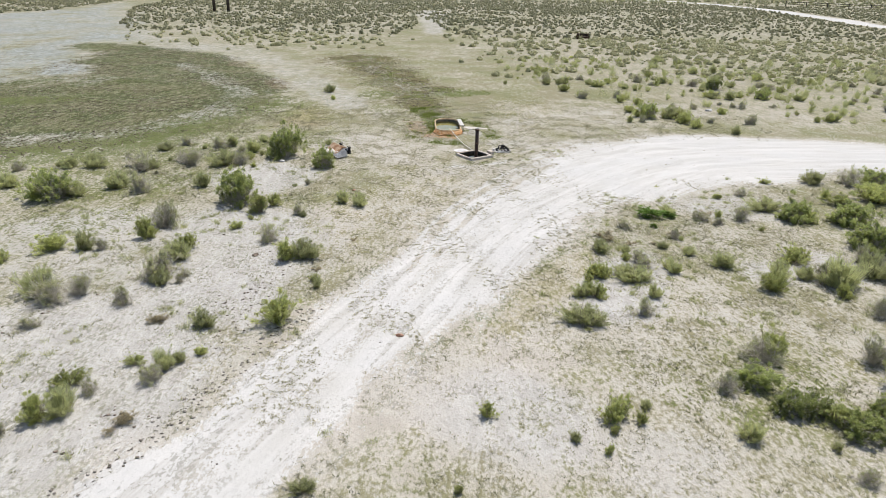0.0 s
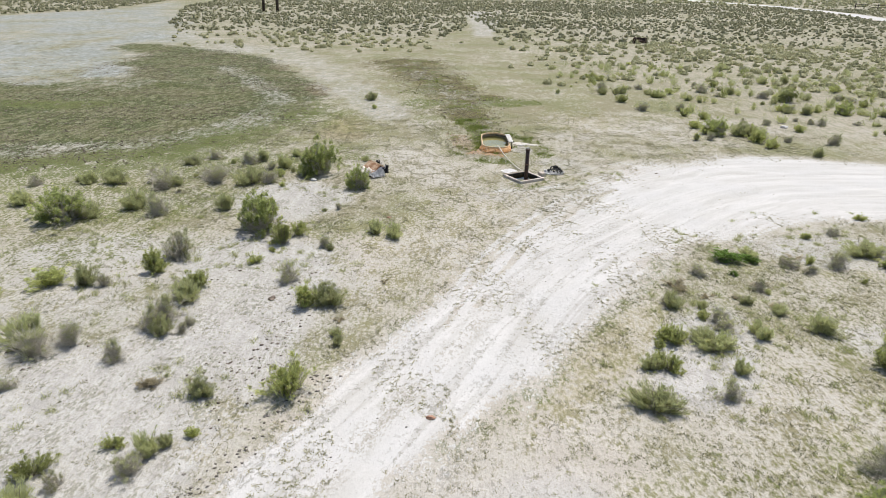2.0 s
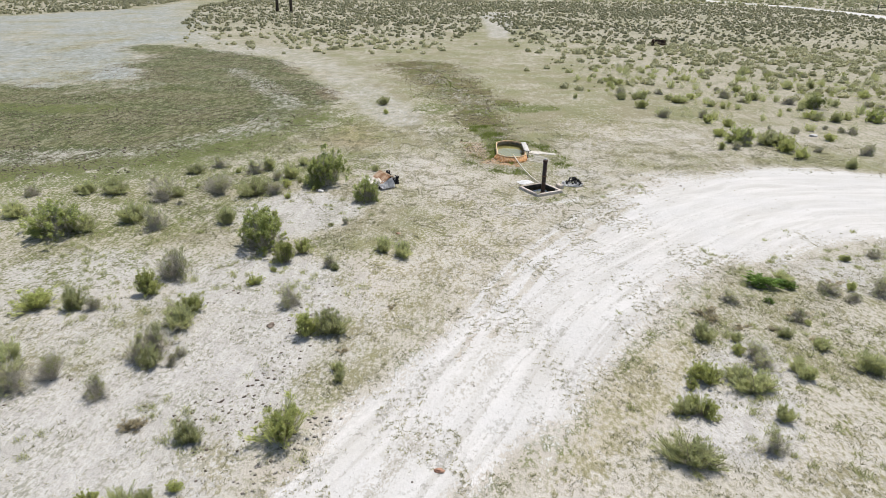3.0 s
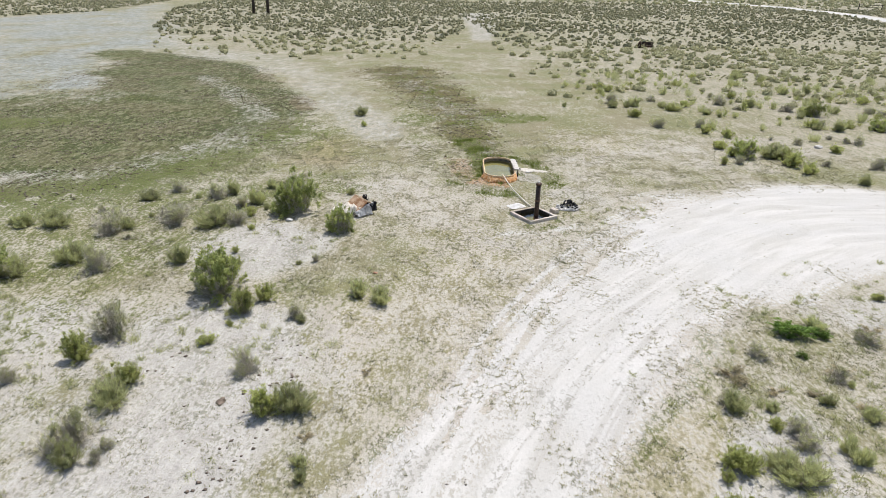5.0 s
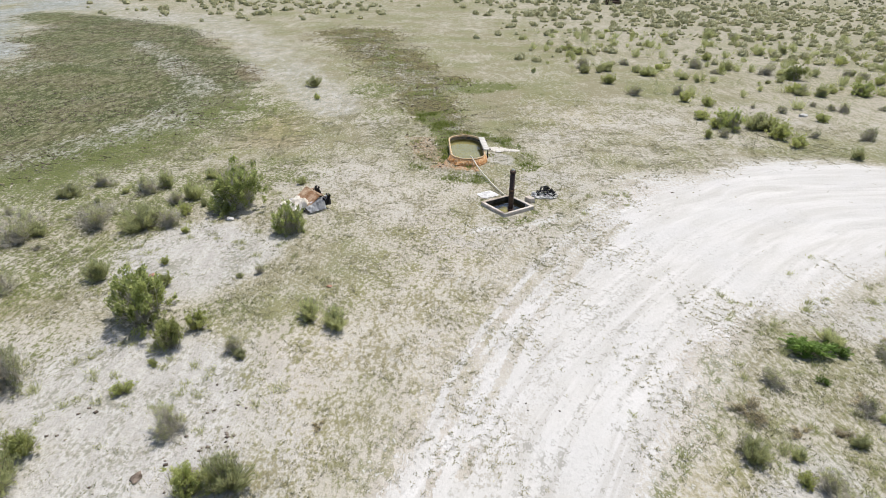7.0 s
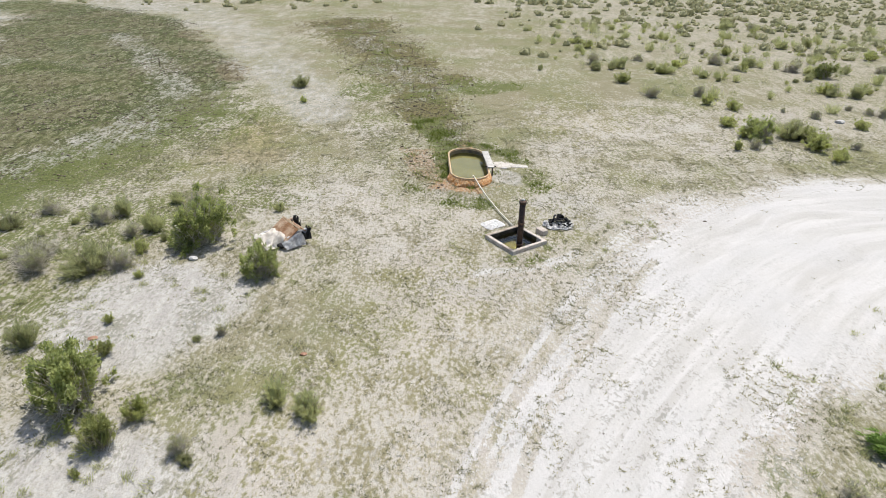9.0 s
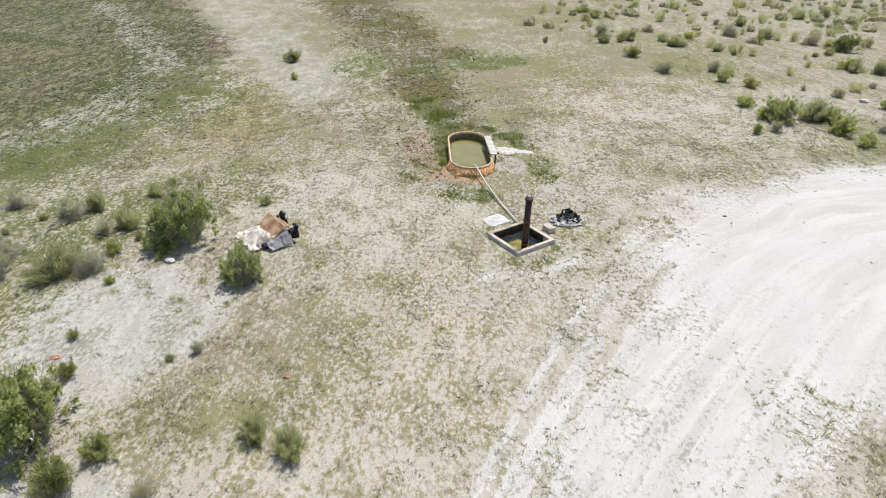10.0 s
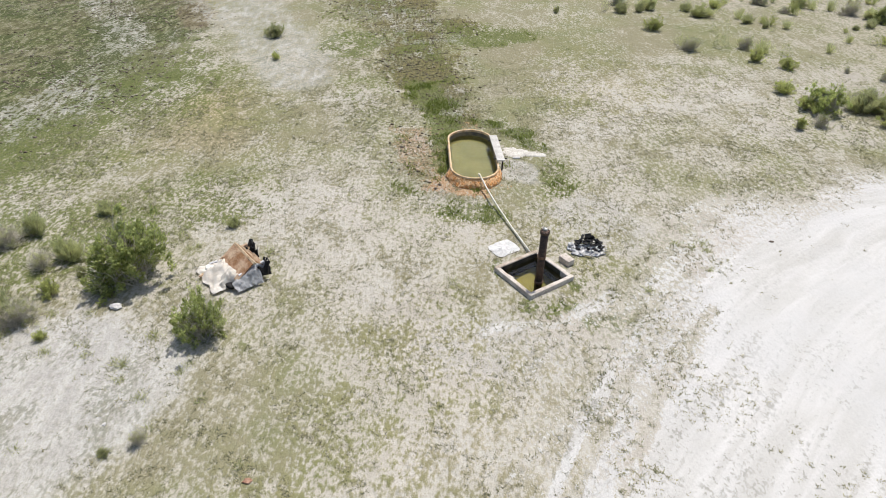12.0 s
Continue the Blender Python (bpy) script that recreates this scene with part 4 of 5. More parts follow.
plant("s", [
    (6.5, 7.9, 0.38, 0.27), (-7.1, 8.6, 0.27, 0.26), (-6.2, 9.8, 0.35, 0.33), (-5.3, 10.1, 0.49, 0.46), (5.2, 10.2, 0.46, 0.44), (8.5, 11.2, 0.66, 0.62),
    (6.4, 11.3, 0.83, 0.47), (-8.6, 12.0, 0.47, 0.24), (4.5, 13.1, 0.47, 0.45), (-8.8, 13.2, 0.81, 0.56), (9.9, 13.2, 0.57, 0.53), (-7.2, 13.2, 0.50, 0.47),
    (-8.3, 13.6, 0.58, 0.54), (-6.3, 14.3, 0.27, 0.25), (-7.0, 14.4, 0.67, 0.63), (-6.3, 14.6, 0.27, 0.26), (-6.9, 14.8, 0.76, 0.71), (9.5, 15.0, 0.56, 0.53),
    (5.2, 15.7, 0.60, 0.33), (5.2, 16.1, 0.52, 0.37), (-9.1, 16.2, 0.37, 0.35), (11.2, 16.3, 0.53, 0.50), (4.3, 16.9, 0.39, 0.28), (-4.8, 17.0, 0.59, 0.57),
])
plant("s", [
    (6.7, 17.9, 0.49, 0.30), (-8.0, 18.1, 0.92, 0.87), (5.4, 18.6, 0.52, 0.26), (8.4, 19.0, 0.43, 0.22), (-4.5, 19.2, 0.38, 0.36), (7.9, 19.4, 0.66, 0.33),
    (9.3, 19.5, 0.70, 0.47), (-10.2, 21.1, 0.85, 0.81), (10.3, 22.0, 0.49, 0.26), (-4.8, 22.3, 0.26, 0.25), (-10.5, 23.3, 0.28, 0.14), (14.8, 23.4, 0.92, 0.72),
    (-15.6, 23.4, 0.52, 0.42), (-11.2, 23.6, 0.83, 0.56), (-11.4, 24.3, 1.16, 0.66), (-9.7, 24.6, 0.93, 0.60), (-7.9, 24.8, 0.63, 0.59), (-10.1, 25.2, 0.98, 0.54),
    (-12.4, 25.3, 0.38, 0.28), (-8.3, 26.4, 0.55, 0.37), (-9.4, 27.1, 0.86, 0.57), (-11.0, 27.6, 0.66, 0.46), (10.1, 33.9, 0.54, 0.44), (15.8, 34.0, 0.69, 0.57),
])
plant("s", [
    (13.7, 34.1, 0.44, 0.28), (14.0, 37.8, 0.54, 0.41), (16.9, 38.0, 0.62, 0.46), (13.1, 38.6, 0.25, 0.24), (16.0, 39.1, 0.36, 0.24), (10.5, 40.9, 0.60, 0.57),
    (21.7, 45.4, 0.91, 0.45), (21.3, 46.0, 0.62, 0.43), (16.8, 46.0, 1.08, 0.54), (6.9, 47.0, 0.89, 0.65), (13.5, 47.6, 0.90, 0.66), (9.5, 48.0, 0.65, 0.42),
])
plant("b", [
    (6.3, 18.6, 0.21, 0.20), (6.5, 19.5, 0.85, 0.42), (7.0, 19.6, 0.55, 0.28),
])
plant("t", [
    (-5.3, 8.9, 0.55, 0.16), (-6.0, 12.4, 0.54, 0.16), (-3.2, 15.2, 0.26, 0.08), (6.7, 16.8, 0.39, 0.12), (6.0, 17.2, 0.32, 0.09), (-2.5, 17.2, 0.24, 0.07),
    (5.3, 17.3, 0.32, 0.10), (4.7, 17.8, 0.65, 0.20), (6.8, 18.1, 0.41, 0.12), (8.3, 19.8, 0.49, 0.15),
])


# scattered shrubs of the open field
field_rng = np.random.default_rng(17)


def scatter_field(n):
    made = 0
    while made < n:
        x, y = float(field_rng.uniform(5, 42)), float(field_rng.uniform(33.5, 62))
        d = float(np.maximum.reduce([inside(np.array([x]), np.array([y]), p) for p in (FIELD_EAST,)])[0])
        if d < -1 or x > 10 + 0.75 * y or (x < 14.5 and y < 40):
            continue
        w = float(field_rng.uniform(0.3, 0.85))
        plant("grsr"[int(field_rng.integers(0, 4))], [(x, y, w, w * float(field_rng.uniform(0.5, 0.8)))])
        made += 1


scatter_field(80)


# ---------------------------------------------------------------- things that nobody could count
def keep_on(x, y, weight, rng):
    return rng.uniform(size=x.shape) < weight


def grass_stuff(name, label, n, box, weigh, lo, hi, material, seed, blades=5, width=0.011, spread=0.05, lean=0.55):
    rng = np.random.default_rng(seed)
    x, y = rng.uniform(box[0], box[1], n), rng.uniform(box[2], box[3], n)
    k = keep_on(x, y, weigh(x, y), rng)
    x, y = x[k], y[k]
    z = ground_height(x, y)
    m = len(x) * blades
    at = np.repeat(np.stack([x, y, z - 0.005], 1), blades, 0)
    at[:, :2] += rng.normal(size=(m, 2)) * spread
    way = rng.normal(size=(m, 3)) * lean
    way[:, 2] = 1.0
    tip = at + way * np.repeat(rng.uniform(lo, hi, len(x)), blades)[:, None] * rng.uniform(0.6, 1.2, (m, 1))
    a = rng.uniform(0, math.pi, m)
    side = np.stack([np.cos(a), np.sin(a), np.zeros(m)], 1) * width * rng.uniform(0.6, 1.4, (m, 1))
    ob = arrays(name, np.stack([at - side, at + side, tip], 1).reshape(-1, 3), np.arange(m * 3).reshape(-1, 3), material)
    return tagged(ob, label, "grass", kind="stuff")


def short_weight(x, y):
    z = zones(x, y)
    tufted = soft(fbm(x, y, 0.55, 71, 3), 0.38, 0.62)
    return np.clip(z["grass"] * 1.5 * tufted + 0.3 * z["tan"] * tufted + 0.25 * z["verge"] * tufted + 0.04, 0, 1) * (1 - 0.97 * z["road"]) * (1 - 0.75 * z["white"]) * (1 - 0.5 * z["pond"])


def lush_weight(x, y):
    z = zones(x, y)
    return np.clip(1.2 * z["green"] - 0.3, 0, 1) * soft(fbm(x, y, 0.45, 72), 0.40, 0.62) * (0.35 + 0.75 * soft(fbm(x, y, 0.17, 74), 0.4, 0.6)) * clear_of_things(x, y) * (1 - soft(-x, 4.5, 8))


def clear_of_things(x, y):
    return (blob(x, y, 0.10, 31.17, 0.62, 1.40) < 0.3) & (np.hypot(x - BOX_AT[0], y - BOX_AT[1]) > 0.72)


grass_stuff("short_grass", "thin short olive grass and straw on dry soil", 190000, (-16, 16, 7, 42), lambda x, y: short_weight(x, y) * clear_of_things(x, y) * (1 - soft(y, 32, 42)) * (1 - soft(np.abs(x - 1), 11, 17)), 0.02, 0.05, GRASS_LEAF, 21, 6, 0.0085, 0.026, 0.9)
grass_stuff("wet_grass", "lush green grass along the wet seep", 30000, (-18, 4, 22, 52), lush_weight, 0.03, 0.11, LUSH_LEAF, 22, 6, 0.012, 0.05)


def weed_weight(x, y):
    z = zones(x, y)
    return np.clip(soft(fbm(x, y, 2.2, 76), 0.44, 0.66), 0, 1) * (1 - z["road"]) * (1 - z["pond"]) * (1 - soft(np.abs(x + 0.5), 0, 1) * (np.abs(x + 0.5) < 2.6) * (y > 15)) * (0.25 + 0.75 * (soft(x, 3, 5) + soft(-x, 3.5, 6)))


grass_stuff("low_weeds", "low grey-green weed clumps scattered over dry soil", 2100, (-14, 14, 7.5, 28), weed_weight, 0.05, 0.13, LEAF["r"], 24, 46, 0.006, 0.055, 0.7)
def seedling_weight(x, y):
    z = zones(x, y)
    row = soft(fbm(x + 0.35 * y, y * 0.25, 0.9, 77), 0.44, 0.60)
    return soft(z["road"] + z["verge"], 0.15, 0.5) * row * (1 - 0.9 * soft(inside(x, y, ROAD), 0.6, 2.2)) * (1 - soft(y + 0.7 * x, 29, 34))


grass_stuff("seedlings", "small grey-green seedlings scattered over the loose dust", 26000, (-4, 9, 9, 30), seedling_weight, 0.012, 0.028, GRASS_LEAF, 25, 12, 0.011, 0.022, 1.3)


def scrub_stuff(name, label, region, box, n, density, size, blades, sides, seed):
    """A field of low scrub, each plant an uneven leafy mound with blades that stand out of it."""
    rng = np.random.default_rng(seed)
    x, y = rng.uniform(box[0], box[1], n), rng.uniform(box[2], box[3], n)
    k = keep_on(x, y, density(x, y), rng) & region(x, y)
    x, y = x[k], y[k]
    p = len(x)
    r = size * (0.35 + 1.1 * rng.uniform(size=p) ** 1.6) * (0.8 + 0.5 * fbm(x, y, 12, 81))
    foot = np.stack([x, y, ground_height(x, y)], 1)
    tall = rng.uniform(0.75, 1.15, p)
    # the mound: three uneven rings and a top, its faces parted so that each is a leaf spray of its own
    ang = np.arange(sides)[None] * 2 * math.pi / sides + rng.uniform(0, 6.3, p)[:, None]
    rings = []
    for reach, lift in ((0.80, -0.05), (0.86, 0.42), (0.52, 0.80)):
        q = reach * rng.uniform(0.6, 1.25, (p, sides))
        rings.append(np.stack([q * np.cos(ang), q * np.sin(ang), np.full((p, sides), lift) * rng.uniform(0.7, 1.25, (p, sides)) * tall[:, None]], 2))
    top = np.stack([rng.normal(size=p) * 0.15, rng.normal(size=p) * 0.15, 0.95 * tall], 1)[:, None].repeat(sides, 1)
    quads = []
    for u, w in ((rings[0], rings[1]), (rings[1], rings[2])):
        u2, w2 = np.roll(u, -1, 1), np.roll(w, -1, 1)
        quads += [np.stack([u, u2, w2], 2), np.stack([u, w2, w], 2)]
    quads.append(np.stack([rings[2], np.roll(rings[2], -1, 1), top], 2))
    mound = np.concatenate(quads, 1).reshape(p, -1, 3) * (0.92 * r)[:, None, None] + foot[:, None]
    m = p * blades
    d = rng.normal(size=(m, 3))
    d[:, 2] = np.abs(d[:, 2]) * 0.9
    d /= np.linalg.norm(d, axis=1, keepdims=True)
    R = np.repeat(r, blades)[:, None]
    at = np.repeat(foot, blades, 0) + d * R * rng.uniform(0.55, 0.95, (m, 1)) * np.array([1, 1, 1.0])
    way = d * 0.6 + np.array([0, 0, 0.7]) + rng.normal(size=(m, 3)) * 0.4
    way /= np.linalg.norm(way, axis=1, keepdims=True)
    side = np.cross(way, rng.normal(size=(m, 3)))
    side /= np.linalg.norm(side, axis=1, keepdims=True)
    ln = R * rng.uniform(0.25, 0.5, (m, 1))
    wd = R * rng.uniform(0.05, 0.11, (m, 1)) * (60 / blades) ** 0.5
    v = np.stack([at - side * wd, at + side * wd, at + way * ln], 1).reshape(-1, 3)
    v = np.concatenate([mound.reshape(-1, 3), v])
    ob = arrays(name, v, np.arange(len(v)).reshape(-1, 3), FIELD_LEAF)
    return tagged(ob, label, "scrub", kind="stuff")


def shrub_stuff(name, label, kind, n, leaves, seed):
    """Shrubs of the nearer field, joined into one: a share of the leaves of those built above."""
    rng = np.random.default_rng(seed)
    x, y = rng.uniform(4, 55, n * 30), rng.uniform(33.5, 60, n * 30)
    k = (inside(x, y, FIELD_EAST) > -1.5) & (x < 10 + 0.78 * y) & ((x > 15) | (y > 40)) & (rng.uniform(size=len(x)) < 0.35 + 0.65 * soft(inside(x, y, FIELD_EAST), -1, 8))
    x, y = x[k][:n], y[k][:n]
    verts = []
    for i in range(len(x)):
        me = SHRUB_MESH[kind][i % 4][1]
        co = np.empty(len(me.vertices) * 3, np.float32)
        me.vertices.foreach_get("co", co)
        co = co.reshape(-1, 4, 3)
        co = co[rng.permutation(len(co))[:leaves]]
        mid = co.mean(1, keepdims=True)
        co = mid + (co - mid) * 1.5
        w = rng.uniform(0.25, 0.75)
        a = rng.uniform(0, 6.3)
        q = np.array([[math.cos(a), -math.sin(a), 0], [math.sin(a), math.cos(a), 0], [0, 0, 1]])
        verts.append((co @ q.T) * np.array([w, w, w * rng.uniform(0.55, 0.85)]) + np.array([x[i], y[i], height_at(x[i], y[i])]))
    v = np.concatenate(verts).reshape(-1, 3)
    return tagged(arrays(name, v, np.arange(len(v)).reshape(-1, 4), LEAF[kind]), label, "scrub", kind="stuff")


shrub_stuff("field_brush", "olive-green brush scattered over the open field", "r", 230, 420, 51)
shrub_stuff("field_sage", "grey-green sagebrush scattered over the open field", "s", 230, 420, 52)
shrub_stuff("field_shrubbery", "yellow-green shrubs scattered over the open field", "g", 130, 420, 53)


def in_view(x, y):
    return (x < 10 + 0.98 * y) & (x > -12 - 0.86 * y)


def in_fields(x, y):
    return np.maximum.reduce([inside(x, y, FIELD_EAST), inside(x, y, FIELD_WEST), inside(x, y, FIELD_FAR)])


def off_road(x, y):
    return line_distance(x, y, [(40, 250), (58.6, 205), (69, 188), (72, 161.5), (70.6, 133), (68, 108), (66, 80)])[0] > 3.2


def near_density(x, y):
    return (0.03 + 0.27 * soft(in_fields(x, y), -3, 1.5) + 0.7 * soft(in_fields(x, y), 0, 22)) * (0.45 + 0.9 * soft(fbm(x, y, 5, 83), 0.3, 0.7)) * (0.5 + 0.5 * soft(y, 42, 62))


scrub_stuff("near_scrub", "grey-green desert scrub scattered over pale soil", lambda x, y: (in_fields(x, y) > -4) & in_view(x, y) & off_road(x, y) & ((y > 47) | (x < 0)),
            (-75, 75, 33, 80), 11000, near_density, 0.29, 80, 9, 31)
scrub_stuff("far_scrub", "dense grey-green sagebrush covering the far flat", lambda x, y: (in_fields(x, y) > 0) & in_view(x, y) & off_road(x, y),
            (-160, 200, 80, 180), 62000, lambda x, y: 0.35 + 0.65 * soft(fbm(x, y, 9, 84), 0.3, 0.7), 0.29, 3, 4, 32)
scrub_stuff("distant_scrub", "grey-green sagebrush towards the horizon", lambda x, y: (in_fields(x, y) > 0) & in_view(x, y) & off_road(x, y),
            (-260, 300, 180, 300), 16000, lambda x, y: 0.5 + 0.5 * fbm(x, y, 14, 85), 0.55, 4, 4, 33)


def clod_stuff(name, label, n, box, weigh, lo, hi, material, seed, flat=0.55):
    """Loose lumps, each an uneven eight-faced piece."""
    rng = np.random.default_rng(seed)
    x, y = rng.uniform(box[0], box[1], n), rng.uniform(box[2], box[3], n)
    k = keep_on(x, y, weigh(x, y), rng)
    x, y = x[k], y[k]
    m = len(x)
    s = lo + (hi - lo) * rng.uniform(size=m) ** 3
    unit = np.array([[1, 0, 0], [0, 1, 0], [-1, 0, 0], [0, -1, 0], [0, 0, 1], [0, 0, -0.6]], float)
    v = unit[None] * s[:, None, None] * rng.uniform(0.55, 1.35, (m, 6, 1)) * np.array([1, 1, flat])
    a = rng.uniform(0, 6.3, m)
    c, q = np.cos(a)[:, None], np.sin(a)[:, None]
    v = np.stack([v[:, :, 0] * c - v[:, :, 1] * q, v[:, :, 0] * q + v[:, :, 1] * c, v[:, :, 2]], 2)
    v += np.stack([x, y, ground_height(x, y) + 0.2 * s * flat], 1)[:, None]
    tri = np.array([[0, 1, 4], [1, 2, 4], [2, 3, 4], [3, 0, 4], [1, 0, 5], [2, 1, 5], [3, 2, 5], [0, 3, 5]])
    f = (np.arange(m)[:, None, None] * 6 + tri[None]).reshape(-1, 3)
    return tagged(arrays(name, v.reshape(-1, 3), f, material), label, "clods", kind="stuff")


def dung_weight(x, y):
    return np.clip(soft(inside(x, y, BARE_WEST), -0.2, 0.8) * soft(fbm(x, y, 1.8, 91), 0.5, 0.7), 0, 1)


def rim_weight(x, y):
    return 0.8 * np.exp(-(line_distance(x, y, [(-5.9, 6.2), (-4.5, 8.9), (-3.65, 11.2), (-2.9, 13.2)])[0] / 0.22) ** 2)


def ridge_weight(x, y):
    return 0.13 * np.exp(
        -(line_distance(x, y, TRACK[2:6])[0] / 0.25) ** 2) * (fbm(x, y, 0.8, 92) > 0.48) * (1 - soft(y, 18, 23))


def seep_weight(x, y):
    z = zones(x, y)
    return np.clip(0.8 * z["dark"] + 0.75 * z["pond"] * (0.3 + 0.8 * soft(fbm(x, y, 3.0, 93), 0.4, 0.6)), 0, 1)


clod_stuff("dung_clods", "dark dry clods and dung scattered on bare soil", 15000, (-13, -3, 6, 25.5), dung_weight, 0.008, 0.048, CLOD, 41, 0.35)
clod_stuff("track_clods", "crumbled grey clods along the edge of the track", 26000, (-6.5, 4, 6, 23), rim_weight, 0.010, 0.048, TRACK_CLOD, 42, 0.42)
clod_stuff("ridge_clods", "small grey clods on the ridge between the wheel tracks", 26000, (-4.5, 4, 6.5, 23), ridge_weight, 0.006, 0.03, TRACK_CLOD, 44, 0.6)
clod_stuff("seep_clods", "dark trampled mud clods along the seep and pond", 75000, (-30, 2, 24, 64), seep_weight, 0.012, 0.062, CLOD, 43, 0.5)

clod_stuff("mud_crumbs", "dry grey-brown mud crumbs over the trampled pond bed", 70000, (-30, 2, 24, 64), lambda x, y: 0.8 * seep_weight(x, y) * soft(fbm(x, y, 1.3, 94), 0.35, 0.6), 0.015, 0.07, PALE_CLOD, 45, 0.6)

grass_stuff("tank_grass", "tall green grass on the wet ground beside the tank", 15000, (-2.6, 2.6, 28.2, 38), lush_weight, 0.04, 0.13, LUSH_LEAF, 23, 6, 0.011, 0.045)

# ---------------------------------------------------------------- stock tank
def oval(length, width, n=18):
    """Points round an oval with straight sides, lying along y."""
    r, h = width / 2, length / 2 - width / 2
    pts = [(r * math.cos(a), h + r * math.sin(a)) for a in np.linspace(0, math.pi, n)]
    return pts + [(-x, -y) for x, y in pts]


tank = thing("stock_tank", pose(0.10, 31.17, 0.0, 0, 0, 3.0), "oval steel stock tank crusted with orange minerals, full of murky water", "stock tank")


def oval_wall(bm, rows):
    """A closed skin through ovals (length, width, z), rows from outside over the rim to the inside."""
    rings = [[bm.verts.new((x, y, z)) for x, y in oval(l, w)] for l, w, z in rows]
    for u, v in zip(rings, rings[1:]):
        for k in range(len(u)):
            bm.faces.new((u[k], u[(k + 1) % len(u)], v[(k + 1) % len(v)], v[k]))
    return rings


bm = bmesh.new()
oval_wall(bm, [(2.72, 1.16, -0.2), (2.72, 1.16, 0.1), (2.74, 1.18, 0.115), (2.72, 1.16, 0.13), (2.72, 1.16, 0.29), (2.66, 1.10, 0.29), (2.66, 1.10, 0.26)])
wall = part("tank_wall", bm, TANK, tank, "scaled buff steel wall", True)
bm = bmesh.new()
ring = [Vector((x, y, 0.305)) for x, y in oval(2.70, 1.14)]
tube(bm, ring + [ring[0], ], 0.027, 8, False)
for v in bm.verts:
    v.co += Vector(noise.noise_vector(v.co * 6)) * 0.010
part("rolled_rim", bm, TANK, wall, "rolled rim with tan scale", True)
# the skin's brown is darkened to carry the shade on the far inner wall
bm = bmesh.new()
oval_wall(bm, [(2.655, 1.095, 0.262), (2.655, 1.095, 0.166)])
part("inner_wall", bm, SHADED_STEEL, tank, "stained inner wall with the far side's shade in its colour", True)
bm = bmesh.new()
rows = oval_wall(bm, [(2.66, 1.10, 0.168), (2.66, 1.10, 0.04), (2.50, 0.94, 0.0)])
part("submerged_wall", bm, WET_STEEL, tank, "brown stained wall under water", True)
bm = bmesh.new()
bm.faces.new([bm.verts.new((x, y, 0.002)) for x, y in oval(2.52, 0.96)])
part("tank_floor", bm, TANK_MUD, tank, "floor covered in olive silt")
bm = bmesh.new()
bm.faces.new([bm.verts.new((x, y, 0.155)) for x, y in oval(2.662, 1.102)])
part("water", bm, WATER, tank, "still olive-green water").visible_shadow = False
bm = bmesh.new()
skin = []
for j in range(15):
    v = j / 14
    row = []
    for i in range(151):
        a = radians(-178 + 176 * i / 150)
        p = Vector((math.cos(a) * 2.2, math.sin(a) * 2.2, v * 1.1))
        lumpy = 0.055 * noise.noise(p * 1.7) + 0.035 * noise.noise(p * 5.0) + 0.02 * noise.noise(p * 13.0)
        out = 0.60 + 0.13 * math.sin(math.pi * v ** 0.75) * (0.55 + 0.45 * math.sin(-a)) + lumpy * math.sin(math.pi * min(1, 0.15 + v))
        row.append(bm.verts.new((math.cos(a) * out, -0.76 + math.sin(a) * out, -0.04 + 0.335 * v + 0.02 * noise.noise(p * 4.0 + Vector((9, 0, 0))))))
    skin.append(row)
for u, w in zip(skin, skin[1:]):
    for i in range(150):
        bm.faces.new((u[i], u[i + 1], w[i + 1], w[i]))
part("mineral_crust", bm, RUST, wall, "lumpy orange mineral crust round the outflow end", True)

board = thing("plank_bench", pose(0.715, 31.32, 0.36, 0, 0, 5.5), "bleached white board fixed on iron bars along the tank rim", "bench")
bm = bmesh.new()
block(bm, (0.20, 1.42, 0.035), (0, 0, 0.02), (0, 0, 0), 0.006, 0.004)
part("board", bm, BOARD, board)
for y in (-0.52, 0.50):
    bm = bmesh.new()
    tube(bm, [(-0.15, y, -0.015), (0.17, y, -0.015)], 0.018, 10)
    bar = part("support_bar", bm, IRON, board, "black iron bar")
    bm = bmesh.new()
    tube(bm, [(0.07, y, -0.015), (0.07, y, -0.36)], 0.02, 8)
    part("leg", bm, IRON, bar)

# ---------------------------------------------------------------- well box and its pipe
box = thing("concrete_well_box", pose(*BOX_AT, 0.0, 0, 0, BOX_TURN), "square weathered concrete box sunk in the ground, holding murky water", "well box")
S, W = BOX_SIDE, 0.085
for k, (cx, cy, sx, sy) in enumerate([(0, -S / 2 + W / 2, S, W), (0, S / 2 - W / 2, S, W), (-S / 2 + W / 2, 0, W, S - 2 * W - 0.004), (S / 2 - W / 2, 0, W, S - 2 * W - 0.004)]):
    bm = bmesh.new()
    block(bm, (sx, sy, 0.75), (cx, cy, 0.115 - 0.375), (0, 0, 0), 0.014, 0.010, 4, k)
    part("box_wall", bm, CONCRETE_DARK if k == 1 else CONCRETE, box, "", True)
bm = bmesh.new()
q = S / 2 - W - 0.001
bm.faces.new([bm.verts.new(p) for p in ((-q, -q, 0.0), (q, -q, 0.0), (q, q, 0.0), (-q, q, 0.0))])
part("water", bm, WATER, box, "murky olive water").visible_shadow = False
bm = bmesh.new()
bm.faces.new([bm.verts.new(p) for p in ((-q, -q, -0.42), (q, -q, -0.42), (q, q, -0.42), (-q, q, -0.42))])
part("box_floor", bm, BOX_MUD, box, "floor covered in ochre silt")
